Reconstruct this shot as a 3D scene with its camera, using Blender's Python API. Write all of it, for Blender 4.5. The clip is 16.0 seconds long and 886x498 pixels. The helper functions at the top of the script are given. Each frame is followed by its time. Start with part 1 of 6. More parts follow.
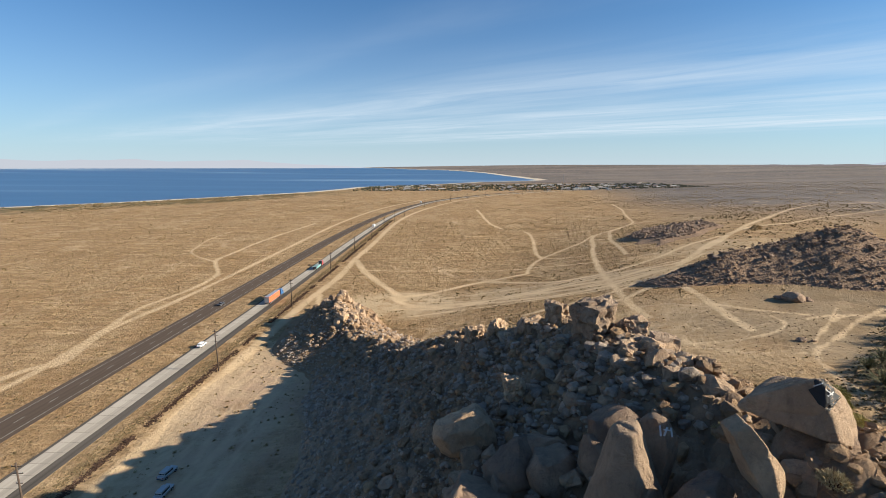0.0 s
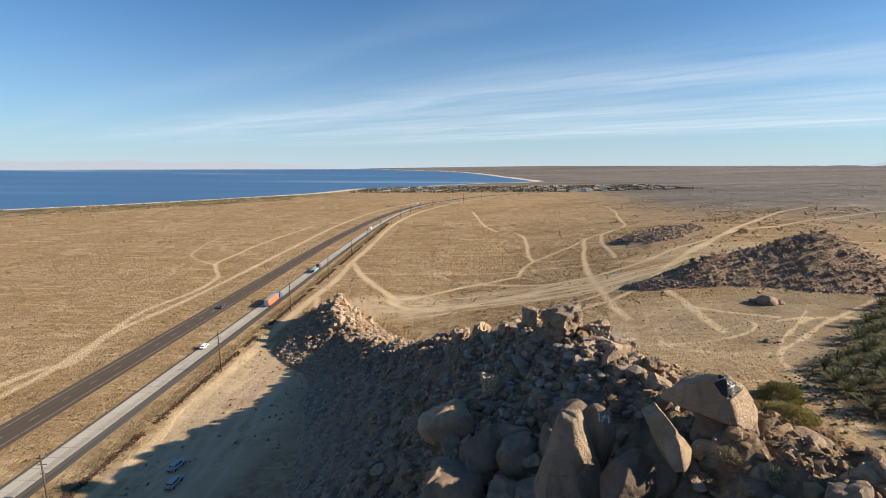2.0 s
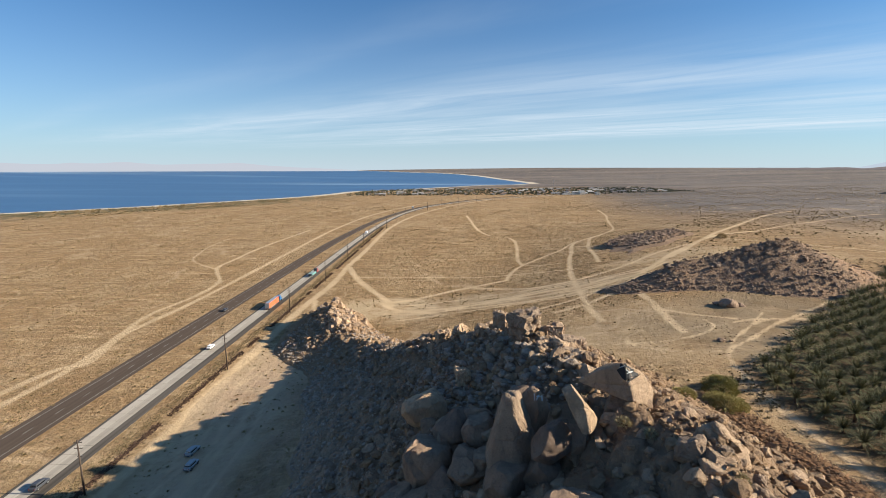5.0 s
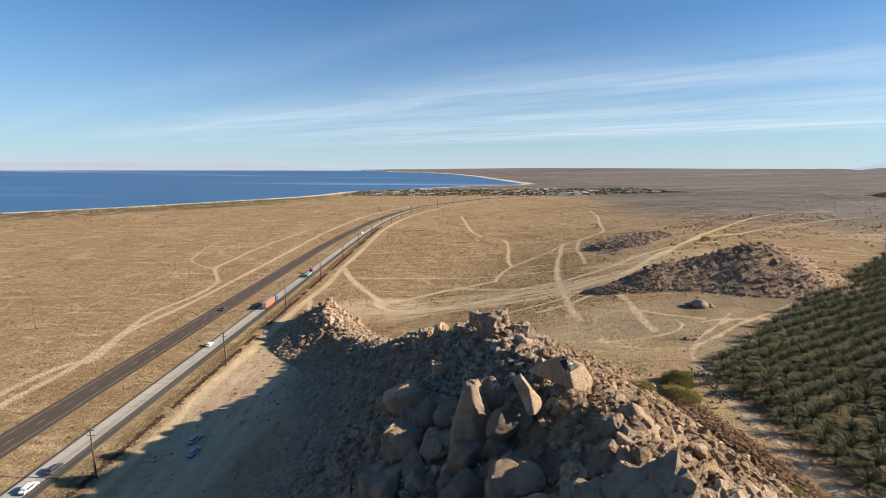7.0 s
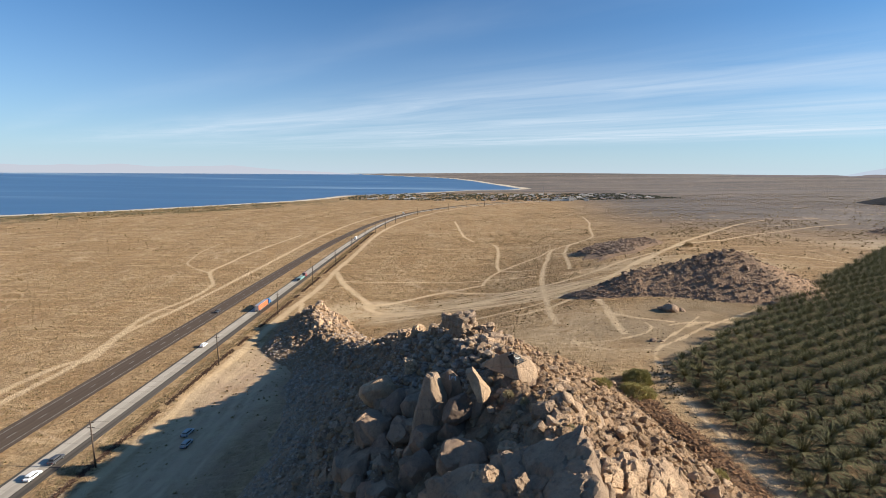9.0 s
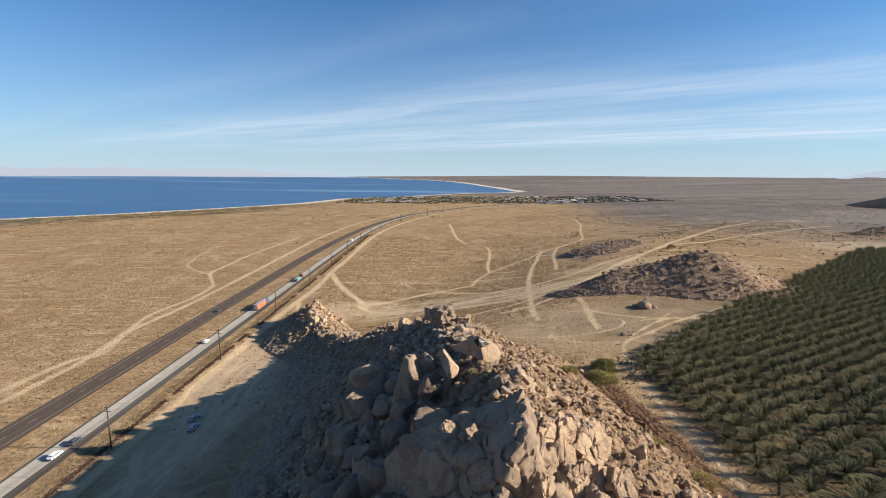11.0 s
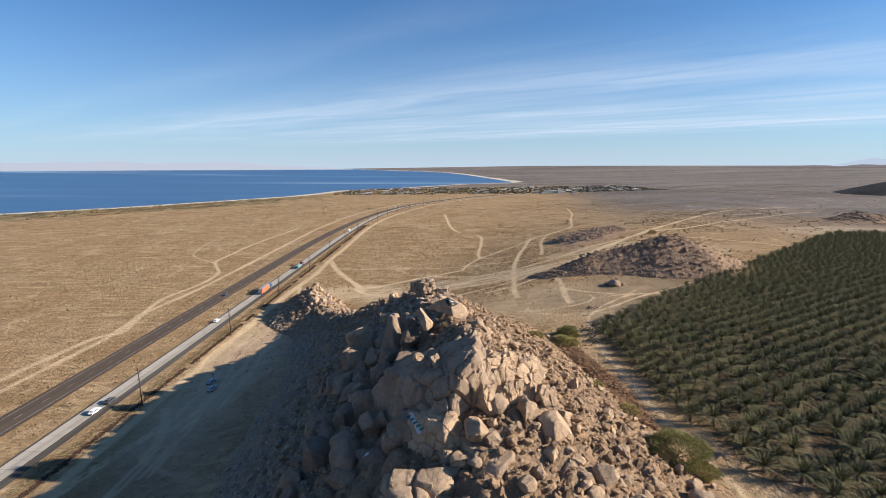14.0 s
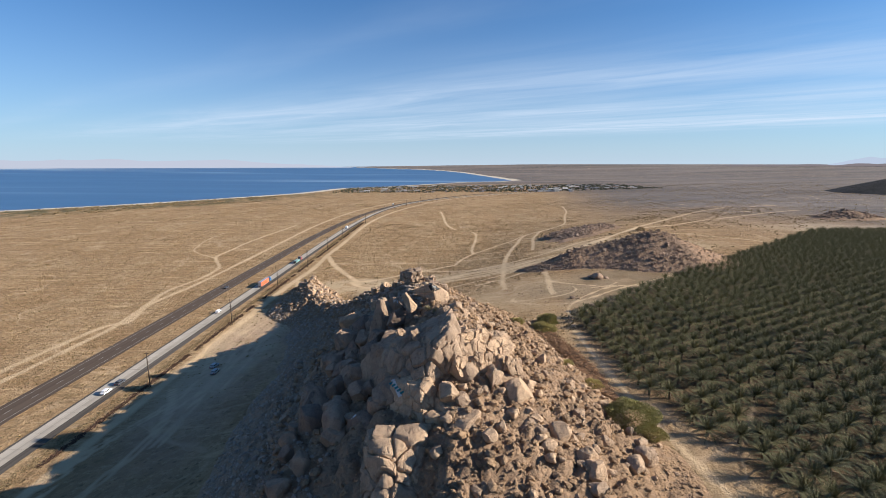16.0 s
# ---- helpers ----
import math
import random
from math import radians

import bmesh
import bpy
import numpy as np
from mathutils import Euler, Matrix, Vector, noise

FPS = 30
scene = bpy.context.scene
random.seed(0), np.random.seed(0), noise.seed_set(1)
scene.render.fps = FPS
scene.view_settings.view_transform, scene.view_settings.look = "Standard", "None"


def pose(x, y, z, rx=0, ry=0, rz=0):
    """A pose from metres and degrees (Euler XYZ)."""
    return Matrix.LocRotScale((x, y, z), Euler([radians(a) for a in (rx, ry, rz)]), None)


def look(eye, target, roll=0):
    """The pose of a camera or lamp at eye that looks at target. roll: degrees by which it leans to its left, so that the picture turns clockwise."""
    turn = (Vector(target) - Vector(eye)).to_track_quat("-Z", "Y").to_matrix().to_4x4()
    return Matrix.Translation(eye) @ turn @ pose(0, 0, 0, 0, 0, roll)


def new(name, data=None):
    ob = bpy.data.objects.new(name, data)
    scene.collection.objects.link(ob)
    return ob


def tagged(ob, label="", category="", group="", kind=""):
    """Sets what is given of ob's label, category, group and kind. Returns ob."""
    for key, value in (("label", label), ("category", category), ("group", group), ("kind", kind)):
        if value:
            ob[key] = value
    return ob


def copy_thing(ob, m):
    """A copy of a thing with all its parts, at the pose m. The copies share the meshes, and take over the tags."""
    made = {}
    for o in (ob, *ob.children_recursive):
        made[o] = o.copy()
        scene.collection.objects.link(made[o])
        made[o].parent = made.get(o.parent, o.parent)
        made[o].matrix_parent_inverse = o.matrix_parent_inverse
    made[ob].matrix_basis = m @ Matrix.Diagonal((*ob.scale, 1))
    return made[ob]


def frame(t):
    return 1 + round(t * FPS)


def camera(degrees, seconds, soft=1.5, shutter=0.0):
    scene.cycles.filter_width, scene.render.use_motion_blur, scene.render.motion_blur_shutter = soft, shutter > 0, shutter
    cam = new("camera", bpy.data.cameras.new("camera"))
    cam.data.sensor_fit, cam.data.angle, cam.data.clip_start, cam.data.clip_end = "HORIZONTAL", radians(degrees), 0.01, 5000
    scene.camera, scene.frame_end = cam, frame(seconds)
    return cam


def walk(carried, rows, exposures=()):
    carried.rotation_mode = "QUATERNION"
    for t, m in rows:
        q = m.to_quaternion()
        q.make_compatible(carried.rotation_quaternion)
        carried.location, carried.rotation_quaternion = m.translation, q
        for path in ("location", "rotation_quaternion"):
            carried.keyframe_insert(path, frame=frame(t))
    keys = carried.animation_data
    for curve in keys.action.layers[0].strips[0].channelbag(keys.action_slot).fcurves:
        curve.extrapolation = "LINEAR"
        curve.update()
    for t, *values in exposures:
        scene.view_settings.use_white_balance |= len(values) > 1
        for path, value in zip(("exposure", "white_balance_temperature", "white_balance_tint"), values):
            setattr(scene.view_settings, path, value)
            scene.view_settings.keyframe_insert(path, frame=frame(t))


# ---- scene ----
cam = camera(84.5, 16.0, soft=0.7)
PATH = [
    (0, (8.147, -0.936, 70.649), (8.09, 1.035, 70.314), 0.0),
    (0.5, (8.824, -2.935, 71.378), (8.769, -0.963, 71.045), -0.0),
    (1, (9.433, -5.057, 72.244), (9.381, -3.085, 71.912), -0.1),
    (1.5, (10.008, -7.32, 73.195), (9.958, -5.348, 72.863), -0.1),
    (2, (10.58, -9.682, 74.179), (10.533, -7.71, 73.847), -0.0),
    (2.5, (11.148, -12.129, 75.13), (11.104, -10.157, 74.799), -0.0),
    (3, (11.66, -14.59, 76.045), (11.619, -12.618, 75.714), 0.0),
    (3.5, (12.215, -17.103, 76.9), (12.177, -15.131, 76.57), 0.0),
    (4, (12.854, -19.697, 77.612), (12.818, -17.724, 77.285), 0.0),
    (6.5, (17.547, -33.985, 82.389), (17.52, -32.012, 82.061), 0.1),
    (7, (18.925, -36.616, 83.051), (18.902, -34.643, 82.722), 0.2),
    (7.5, (20.57, -39.162, 83.77), (20.548, -37.19, 83.441), 0.4),
    (8, (22.267, -41.629, 84.489), (22.248, -39.656, 84.162), 0.5),
    (8.5, (23.859, -44.203, 85.155), (23.843, -42.229, 84.834), 0.5),
    (9, (25.3, -47.251, 85.697), (25.288, -45.275, 85.384), 0.5),
    (11.5, (31.09, -66.759, 87.747), (31.091, -64.782, 87.445), 0.4),
    (12, (32.124, -70.995, 87.796), (32.127, -69.019, 87.49), 0.3),
    (12.5, (32.964, -75.24, 87.787), (32.968, -73.265, 87.476), 0.2),
    (13, (33.823, -79.365, 87.776), (33.828, -77.39, 87.458), 0.1),
    (13.5, (34.78, -83.326, 87.796), (34.784, -81.353, 87.468), -0.0),
    (14, (35.829, -87.134, 87.817), (35.833, -85.163, 87.48), -0.1),
    (14.5, (36.942, -90.691, 87.825), (36.947, -88.72, 87.483), -0.0),
    (15, (38.048, -94.095, 87.798), (38.055, -92.125, 87.454), -0.0),
    (15.5, (39.204, -97.412, 87.747), (39.211, -95.442, 87.401), 0.0),
    (16, (40.352, -100.685, 87.7), (40.36, -98.714, 87.356), 0.0),
]
walk(cam, [(t, look(eye, target, roll)) for t, eye, target, roll in PATH],
     [(0, 1.05, 6380, 6), (8.5, 1.05, 6300, 7), (12, 1.02, 6130, 8.5), (16, 0.99, 5980, 9.5)])

# ---- light ----
SUN_ELEV, SUN_AZ = 23.3, -3.0          # degrees up, degrees from +x towards +y

world = bpy.data.worlds.new("world")
scene.world = world
world.use_nodes = True


def wire(nt, a, b):
    nt.links.new(a, b)


def build_sky():
    nt = world.node_tree
    nt.nodes.clear()
    out = nt.nodes.new("ShaderNodeOutputWorld")
    bg = nt.nodes.new("ShaderNodeBackground")
    sky = nt.nodes.new("ShaderNodeTexSky")
    sky.sky_type = "NISHITA"
    sky.sun_disc = False
    sky.sun_elevation = radians(SUN_ELEV)
    sky.sun_rotation = radians(90 - SUN_AZ)
    sky.altitude = 0
    sky.air_density, sky.dust_density, sky.ozone_density = 1.0, 0.6, 2.2
    # thin high cloud, streaked across the sky
    geo = nt.nodes.new("ShaderNodeTexCoord")
    sep = nt.nodes.new("ShaderNodeSeparateXYZ")
    wire(nt, geo.outputs["Generated"], sep.inputs[0])

    def m(op, a, b=None, clamp=False):
        n = nt.nodes.new("ShaderNodeMath")
        n.operation, n.use_clamp = op, clamp
        for i, v in enumerate((a, b)):
            if v is None:
                continue
            if isinstance(v, (int, float)):
                n.inputs[i].default_value = v
            else:
                wire(nt, v, n.inputs[i])
        return n.outputs[0]

    up = m("MAXIMUM", sep.outputs["Z"], 0.018)
    px, py = m("DIVIDE", sep.outputs["X"], up), m("DIVIDE", sep.outputs["Y"], up)
    comb = nt.nodes.new("ShaderNodeCombineXYZ")
    wire(nt, px, comb.inputs[0]), wire(nt, py, comb.inputs[1])
    # along and across the wind that draws the cirrus out
    across = m("ADD", m("MULTIPLY", px, 0.624), m("MULTIPLY", py, 0.778))
    along = m("SUBTRACT", m("MULTIPLY", px, 0.778), m("MULTIPLY", py, 0.624))

    def fibres(stretch, wide, detail, shift):
        c = nt.nodes.new("ShaderNodeCombineXYZ")
        wire(nt, m("MULTIPLY", along, stretch), c.inputs[0])
        wire(nt, m("MULTIPLY", across, wide), c.inputs[1])
        c.inputs[2].default_value = shift
        n = nt.nodes.new("ShaderNodeTexNoise")
        n.inputs["Scale"].default_value, n.inputs["Detail"].default_value = 1.0, detail
        n.inputs["Roughness"].default_value, n.inputs["Distortion"].default_value = 0.58, 0.6
        wire(nt, c.outputs[0], n.inputs["Vector"])
        return n.outputs["Fac"]

    wisp, broad = fibres(0.30, 1.1, 8.0, 0.0), fibres(0.10, 0.30, 4.0, 3.3)
    wander = m("MULTIPLY", m("SUBTRACT", broad, 0.5), 2.2)

    def band(centre, width, amount):
        d = m("DIVIDE", m("ADD", m("SUBTRACT", across, centre), wander), width)
        return m("MULTIPLY", m("POWER", 2.718, m("MULTIPLY", m("MULTIPLY", d, d), -1.0)), amount)

    bands = m("ADD", m("ADD", band(6.0, 1.25, 0.52), band(9.2, 1.5, 0.50)), m("ADD", band(14.0, 2.6, 0.8), band(2.9, 0.35, 0.10)))
    clear = m("MULTIPLY", m("SUBTRACT", sep.outputs["Z"], 0.035), 25.0, True)
    bands = m("MULTIPLY", bands, clear)
    streaks = m("MULTIPLY", bands, m("MULTIPLY", m("SUBTRACT", wisp, 0.22, True), 1.5), True)
    veil = m("MULTIPLY", m("POWER", m("SUBTRACT", 1.0, m("MAXIMUM", sep.outputs["Z"], 0.0)), 6.5), 0.74)
    haze = m("MULTIPLY", veil, 0.95)
    # pale veil above the view, unseen, added to lift the shade
    overhead = m("MULTIPLY", m("MULTIPLY", m("SUBTRACT", sep.outputs["Z"], 0.36), 3.0, True), 0.065)
    amount = m("ADD", m("ADD", streaks, overhead), haze, clamp=True)
    mix = nt.nodes.new("ShaderNodeMixRGB")
    wire(nt, amount, mix.inputs["Fac"])
    tint = nt.nodes.new("ShaderNodeMixRGB")
    tint.blend_type = "MULTIPLY"
    tint.inputs["Fac"].default_value = 1.0
    tint.inputs["Color2"].default_value = (0.32, 0.815, 1.26, 1)
    wire(nt, sky.outputs[0], tint.inputs["Color1"])
    wire(nt, tint.outputs[0], mix.inputs["Color1"])
    mix.inputs["Color2"].default_value = (8.0, 8.8, 9.8, 1)
    wire(nt, mix.outputs[0], bg.inputs["Color"])
    bg.inputs["Strength"].default_value = 0.047
    wire(nt, bg.outputs[0], out.inputs[0])


build_sky()
sun = new("sun", bpy.data.lights.new("sun", "SUN"))
sun.data.energy, sun.data.angle, sun.data.color = 5.0, radians(0.53), (1.0, 0.875, 0.715)
_el, _az = radians(SUN_ELEV), radians(SUN_AZ)
_to_sun = Vector((math.cos(_el) * math.cos(_az), math.cos(_el) * math.sin(_az), math.sin(_el)))
sun.matrix_world = look((300, 60, 200), Vector((300, 60, 200)) - _to_sun)

# ---- arithmetic for terrain and rock ----


def _hash(i, j, k):
    h = (i.astype(np.int64) * 374761393 + j.astype(np.int64) * 668265263 + k.astype(np.int64) * 1274126177) & 0xFFFFFFFF
    h = ((h ^ (h >> 13)) * 1103515245) & 0xFFFFFFFF
    h = ((h ^ (h >> 16)) * 2246822519) & 0xFFFFFFFF
    return (h ^ (h >> 15)) / 4294967296.0


def vnoise(x, y, z=0.0):
    """Smooth noise from -1 to 1."""
    x, y = np.asarray(x, float), np.asarray(y, float)
    z = np.zeros_like(x) + z
    i, j, k = np.floor(x), np.floor(y), np.floor(z)
    u, v, w = x - i, y - j, z - k
    u, v, w = (a * a * (3 - 2 * a) for a in (u, v, w))
    r = 0
    for a in (0, 1):
        for b in (0, 1):
            for c in (0, 1):
                r = r + _hash(i + a, j + b, k + c) * (u if a else 1 - u) * (v if b else 1 - v) * (w if c else 1 - w)
    return r * 2 - 1


def fbm(x, y, z=0.0, octaves=4):
    r, amp, total = 0, 1.0, 0.0
    for n in range(octaves):
        r = r + amp * vnoise(x * 2 ** n + 17.3 * n, y * 2 ** n - 9.1 * n, z * 2 ** n + 3.7 * n)
        total += amp
        amp *= 0.5
    return r / total


def cells(x, y, seed=0):
    """Distance to the nearest and the second point of a jittered lattice, and a random value of the nearest."""
    i, j = np.floor(x), np.floor(y)
    f1 = np.full(x.shape, 9.0)
    f2, val = f1.copy(), np.zeros(x.shape)
    s = np.zeros(x.shape) + seed
    for a in (-1, 0, 1):
        for b in (-1, 0, 1):
            cx = i + a + 0.1 + 0.8 * _hash(i + a, j + b, s)
            cy = j + b + 0.1 + 0.8 * _hash(i + a, j + b, s + 51)
            d = np.hypot(x - cx, y - cy)
            near = d < f1
            f2 = np.where(near, f1, np.minimum(f2, d))
            val = np.where(near, _hash(i + a, j + b, s + 97), val)
            f1 = np.where(near, d, f1)
    return f1, f2, val


def sstep(v):
    v = np.clip(v, 0, 1)
    return v * v * (3 - 2 * v)


def to_line(x, y, pts):
    """Distance to a polyline, how far along it in its points, and on which side (1: left)."""
    best = np.full(np.shape(x), 1e9)
    along, side = np.zeros(np.shape(x)), np.ones(np.shape(x))
    for n in range(len(pts) - 1):
        (ax, ay), (bx, by) = pts[n][:2], pts[n + 1][:2]
        dx, dy = bx - ax, by - ay
        t = np.clip(((x - ax) * dx + (y - ay) * dy) / (dx * dx + dy * dy), 0, 1)
        d = np.hypot(x - ax - t * dx, y - ay - t * dy)
        near = d < best
        best = np.where(near, d, best)
        along = np.where(near, n + t, along)
        side = np.where(near, np.sign(dx * (y - ay) - dy * (x - ax)), side)
    return best, along, side


SHORE = [(-1500, 6000), (-900, 4750), (-310, 4310), (-150, 4240), (70, 3945), (210, 3560), (325, 3020), (385, 2680), (410, 2530), (330, 2440), (117, 2330), (-90, 2050), (-215, 1850), (-300, 1800),
         (-362, 1720), (-392, 1560), (-436, 1410), (-551, 1220), (-699, 1003), (-770, 931), (-832, 867), (-1300, 420), (-3000, -900), (-6000, -3000)]
WATER_Z = -3.0


def inland(x, y):
    """Metres from the shore, below zero over the lake."""
    d, _, s = to_line(x, y, SHORE)
    return d * s


def rise(x, y):
    r = np.hypot(x - 20, y + 40)
    return np.clip((r - 2200) / 2650, 0, 1.05) ** 1.5


def fan(x, y):
    """The broad slope of the ground, up to the side away from the lake."""
    out = np.maximum(0, y - 430)
    return 22.5 * sstep((x - 0.45 * np.maximum(0, y - 100) + 90 + 0.35 * out) / (200 + 1.1 * out))


def ground_z(x, y):
    x, y = np.asarray(x, float), np.asarray(y, float)
    z = fan(x, y)
    near = 1 - sstep((np.hypot(x, y - 150) - 500) / 900)
    flat = sstep((np.abs(x + 101) - 22) / 30)
    z = z + flat * (0.35 * fbm(x / 45, y / 45) + near * 0.10 * fbm(x / 6, y / 6, octaves=3))
    sd = inland(x, y)
    z = z * sstep(sd / 160) + np.where(sd < 160, (WATER_Z - 0.2) * (1 - sstep((sd + 12) / 150)), 0)
    z = np.where(sd < -12, WATER_Z - 2.0, z)
    far = 55 + 23 * sstep(sd / 1500)
    return z + rise(x, y) * np.where(sd > 0, far - z, 45)


def crest(x, y, nodes, power=1.05):
    """Height of a hill that falls off on both sides of a crest line. Nodes: x, y, top, reach and foot on the left, reach and foot on the right."""
    h = np.full(np.shape(x), -99.0)
    for p, q in zip(nodes, nodes[1:]):
        dx, dy = q[0] - p[0], q[1] - p[1]
        t = np.clip(((x - p[0]) * dx + (y - p[1]) * dy) / (dx * dx + dy * dy), 0, 1)
        d = np.hypot(x - p[0] - t * dx, y - p[1] - t * dy)
        side = sstep((dx * (y - p[1]) - dy * (x - p[0])) / math.hypot(dx, dy) / 6 + 0.5)
        top, lw, lb, rw, rb = (p[k] + (q[k] - p[k]) * t for k in (2, 3, 4, 5, 6))
        reach, foot = rw + (lw - rw) * side, rb + (lb - rb) * side
        u = np.maximum(0, d / reach - 0.05)
        fall = np.maximum(0, 1 - u) ** power
        h = np.maximum(h, foot + (top - foot) * fall - 0.6 * np.maximum(0, d - reach * 1.05))
    return h


MAIN = [(50, -62, 20, 40, 6, 44, 20), (47, -26, 28, 50, 4, 56, 20), (43, -8, 35, 54, 2, 56, 20), (42, 4, 44, 60, 2, 54, 20), (43.5, 16, 47.5, 68, 2, 49, 20),
        (44, 29, 48.5, 70, 2, 46, 20), (40, 45, 46.5, 68, 2, 47, 20), (35, 62, 45.5, 64, 2, 49, 20), (31, 80, 43.5, 58, 1, 50, 20), (20, 98, 35.5, 52, 1, 40, 18),
        (10, 110, 30.5, 44, 1, 36, 15), (-3, 130, 20, 36, 1, 28, 10), (-20, 160, 12, 26, 0, 22, 5)]
KNOLL = [(-23, 166, 9.5, 26, 0, 20, 3), (-38, 188, 12, 26, 0, 20, 1), (-45, 210, 12, 22, 0, 18, 0), (-48, 226, 6, 16, 0, 16, 0)]
HILL_B = [(104, 228, 16.5, 6, 15, 9, 16), (112, 227, 20.5, 12, 15.5, 18, 17), (123, 227, 26, 18, 16, 26, 18), (135, 228, 31, 24, 16, 32, 18.5), (151, 228, 34, 28, 17, 36, 19), (163, 228, 36.5, 30, 18, 38, 20),
          (174, 229, 40, 32, 19, 43, 20), (181, 229, 42, 32, 19.5, 46, 20), (192, 229, 41.6, 32, 20, 46, 20.5), (200, 229, 38.5, 32, 20, 42, 20.5), (207, 230, 34, 32, 20, 36, 20.5),
          (219, 232, 29.5, 30, 20.5, 30, 21), (236, 236, 24.5, 24, 21, 20, 21), (252, 244, 21.5, 16, 21, 12, 21)]
MOUND = [(160, 356, 18.0, 18, 14, 26, 16), (184, 384, 22.5, 34, 15, 46, 17), (208, 414, 24.5, 38, 15, 50, 18), (232, 442, 20.5, 28, 15, 34, 18)]


def main_z(x, y):
    x, y = np.asarray(x, float), np.asarray(y, float)
    h = np.maximum(crest(x, y, MAIN), crest(x, y, KNOLL))
    return h + 1.2 * fbm(x / 14, y / 14)


def rocky(x, y, h, g, amount=1.0):
    """Rough, blocky relief on a hill, fading out at its foot."""
    lift = np.clip((h - g) / 6, 0, 1) * amount
    wx, wy = x + 0.8 * fbm(x / 3, y / 3, 5.0), y + 0.8 * fbm(x / 3, y / 3, 9.0)
    f1, f2, v = cells(wx / 4.6, wy / 4.6, 3)
    e1, e2, w = cells(wx / 1.7, wy / 1.7, 8)
    big = np.minimum(1, (f2 - f1) * 2.2) * (0.5 + v) * 1.5 - 0.9
    small = np.minimum(1, (e2 - e1) * 2.2) * (0.4 + w) * 0.55 - 0.3
    return h + lift * (big + small)

# ---- materials ----


class Shade:
    """A node material under construction."""

    def __init__(self, name, rough=0.9, metal=0.0, spec=0.3):
        self.mat = bpy.data.materials.new(name)
        self.mat.use_nodes = True
        self.nt = self.mat.node_tree
        self.bsdf = self.nt.nodes["Principled BSDF"]
        self.bsdf.inputs["Roughness"].default_value = rough
        self.bsdf.inputs["Metallic"].default_value = metal
        self.bsdf.inputs["Specular IOR Level"].default_value = spec
        self.place = self.nt.nodes.new("ShaderNodeTexCoord").outputs["Object"]
        self.world = self.nt.nodes.new("ShaderNodeNewGeometry").outputs["Position"]

    def put(self, value, socket):
        if isinstance(value, (int, float)):
            socket.default_value = value
        elif isinstance(value, tuple):
            socket.default_value = (*value, 1) if len(value) == 3 else value
        else:
            self.nt.links.new(value, socket)

    def scaled(self, vec, scale, rot=0.0):
        n = self.nt.nodes.new("ShaderNodeMapping")
        n.inputs["Scale"].default_value = scale
        n.inputs["Rotation"].default_value = (0, 0, rot)
        self.put(vec, n.inputs[0])
        return n.outputs[0]

    def noise(self, scale, detail=4, rough=0.55, vec=None, distort=0.0):
        n = self.nt.nodes.new("ShaderNodeTexNoise")
        n.inputs["Scale"].default_value, n.inputs["Detail"].default_value = scale, detail
        n.inputs["Roughness"].default_value, n.inputs["Distortion"].default_value = rough, distort
        self.put(vec if vec is not None else self.world, n.inputs["Vector"])
        return n.outputs["Fac"]

    def voronoi(self, scale, vec=None, feature="F1", out="Distance"):
        n = self.nt.nodes.new("ShaderNodeTexVoronoi")
        n.feature = feature
        n.inputs["Scale"].default_value = scale
        self.put(vec if vec is not None else self.world, n.inputs["Vector"])
        return n.outputs[out]

    def attr(self, name):
        n = self.nt.nodes.new("ShaderNodeAttribute")
        n.attribute_name = name
        return n.outputs["Fac"]

    def span(self, value, a, b, lo=0.0, hi=1.0):
        n = self.nt.nodes.new("ShaderNodeMapRange")
        n.inputs["From Min"].default_value, n.inputs["From Max"].default_value = a, b
        n.inputs["To Min"].default_value, n.inputs["To Max"].default_value = lo, hi
        self.put(value, n.inputs["Value"])
        return n.outputs[0]

    def math(self, op, a, b, clamp=False):
        n = self.nt.nodes.new("ShaderNodeMath")
        n.operation, n.use_clamp = op, clamp
        self.put(a, n.inputs[0]), self.put(b, n.inputs[1])
        return n.outputs[0]

    def mix(self, fac, a, b, kind="MIX"):
        n = self.nt.nodes.new("ShaderNodeMixRGB")
        n.blend_type = kind
        self.put(fac, n.inputs[0]), self.put(a, n.inputs[1]), self.put(b, n.inputs[2])
        return n.outputs[0]

    def bump(self, height, strength=0.5, distance=0.1):
        n = self.nt.nodes.new("ShaderNodeBump")
        n.inputs["Strength"].default_value, n.inputs["Distance"].default_value = strength, distance
        self.put(height, n.inputs["Height"])
        self.nt.links.new(n.outputs[0], self.bsdf.inputs["Normal"])

    def random(self):
        return self.nt.nodes.new("ShaderNodeObjectInfo").outputs["Random"]

    def island(self):
        return self.nt.nodes.new("ShaderNodeNewGeometry").outputs["Random Per Island"]

    def done(self, color):
        self.put(color, self.bsdf.inputs["Base Color"])
        return self.mat


def plain(name, color, rough=0.6, metal=0.0, vary=0.12, scale=3.0, spec=0.4):
    s = Shade(name, rough, metal, spec)
    n = s.noise(scale, 4, vec=s.place)
    dark = tuple(c * (1 - vary) for c in color)
    lite = tuple(min(1, c * (1 + vary)) for c in color)
    return s.done(s.mix(s.span(n, 0.3, 0.7), dark, lite))


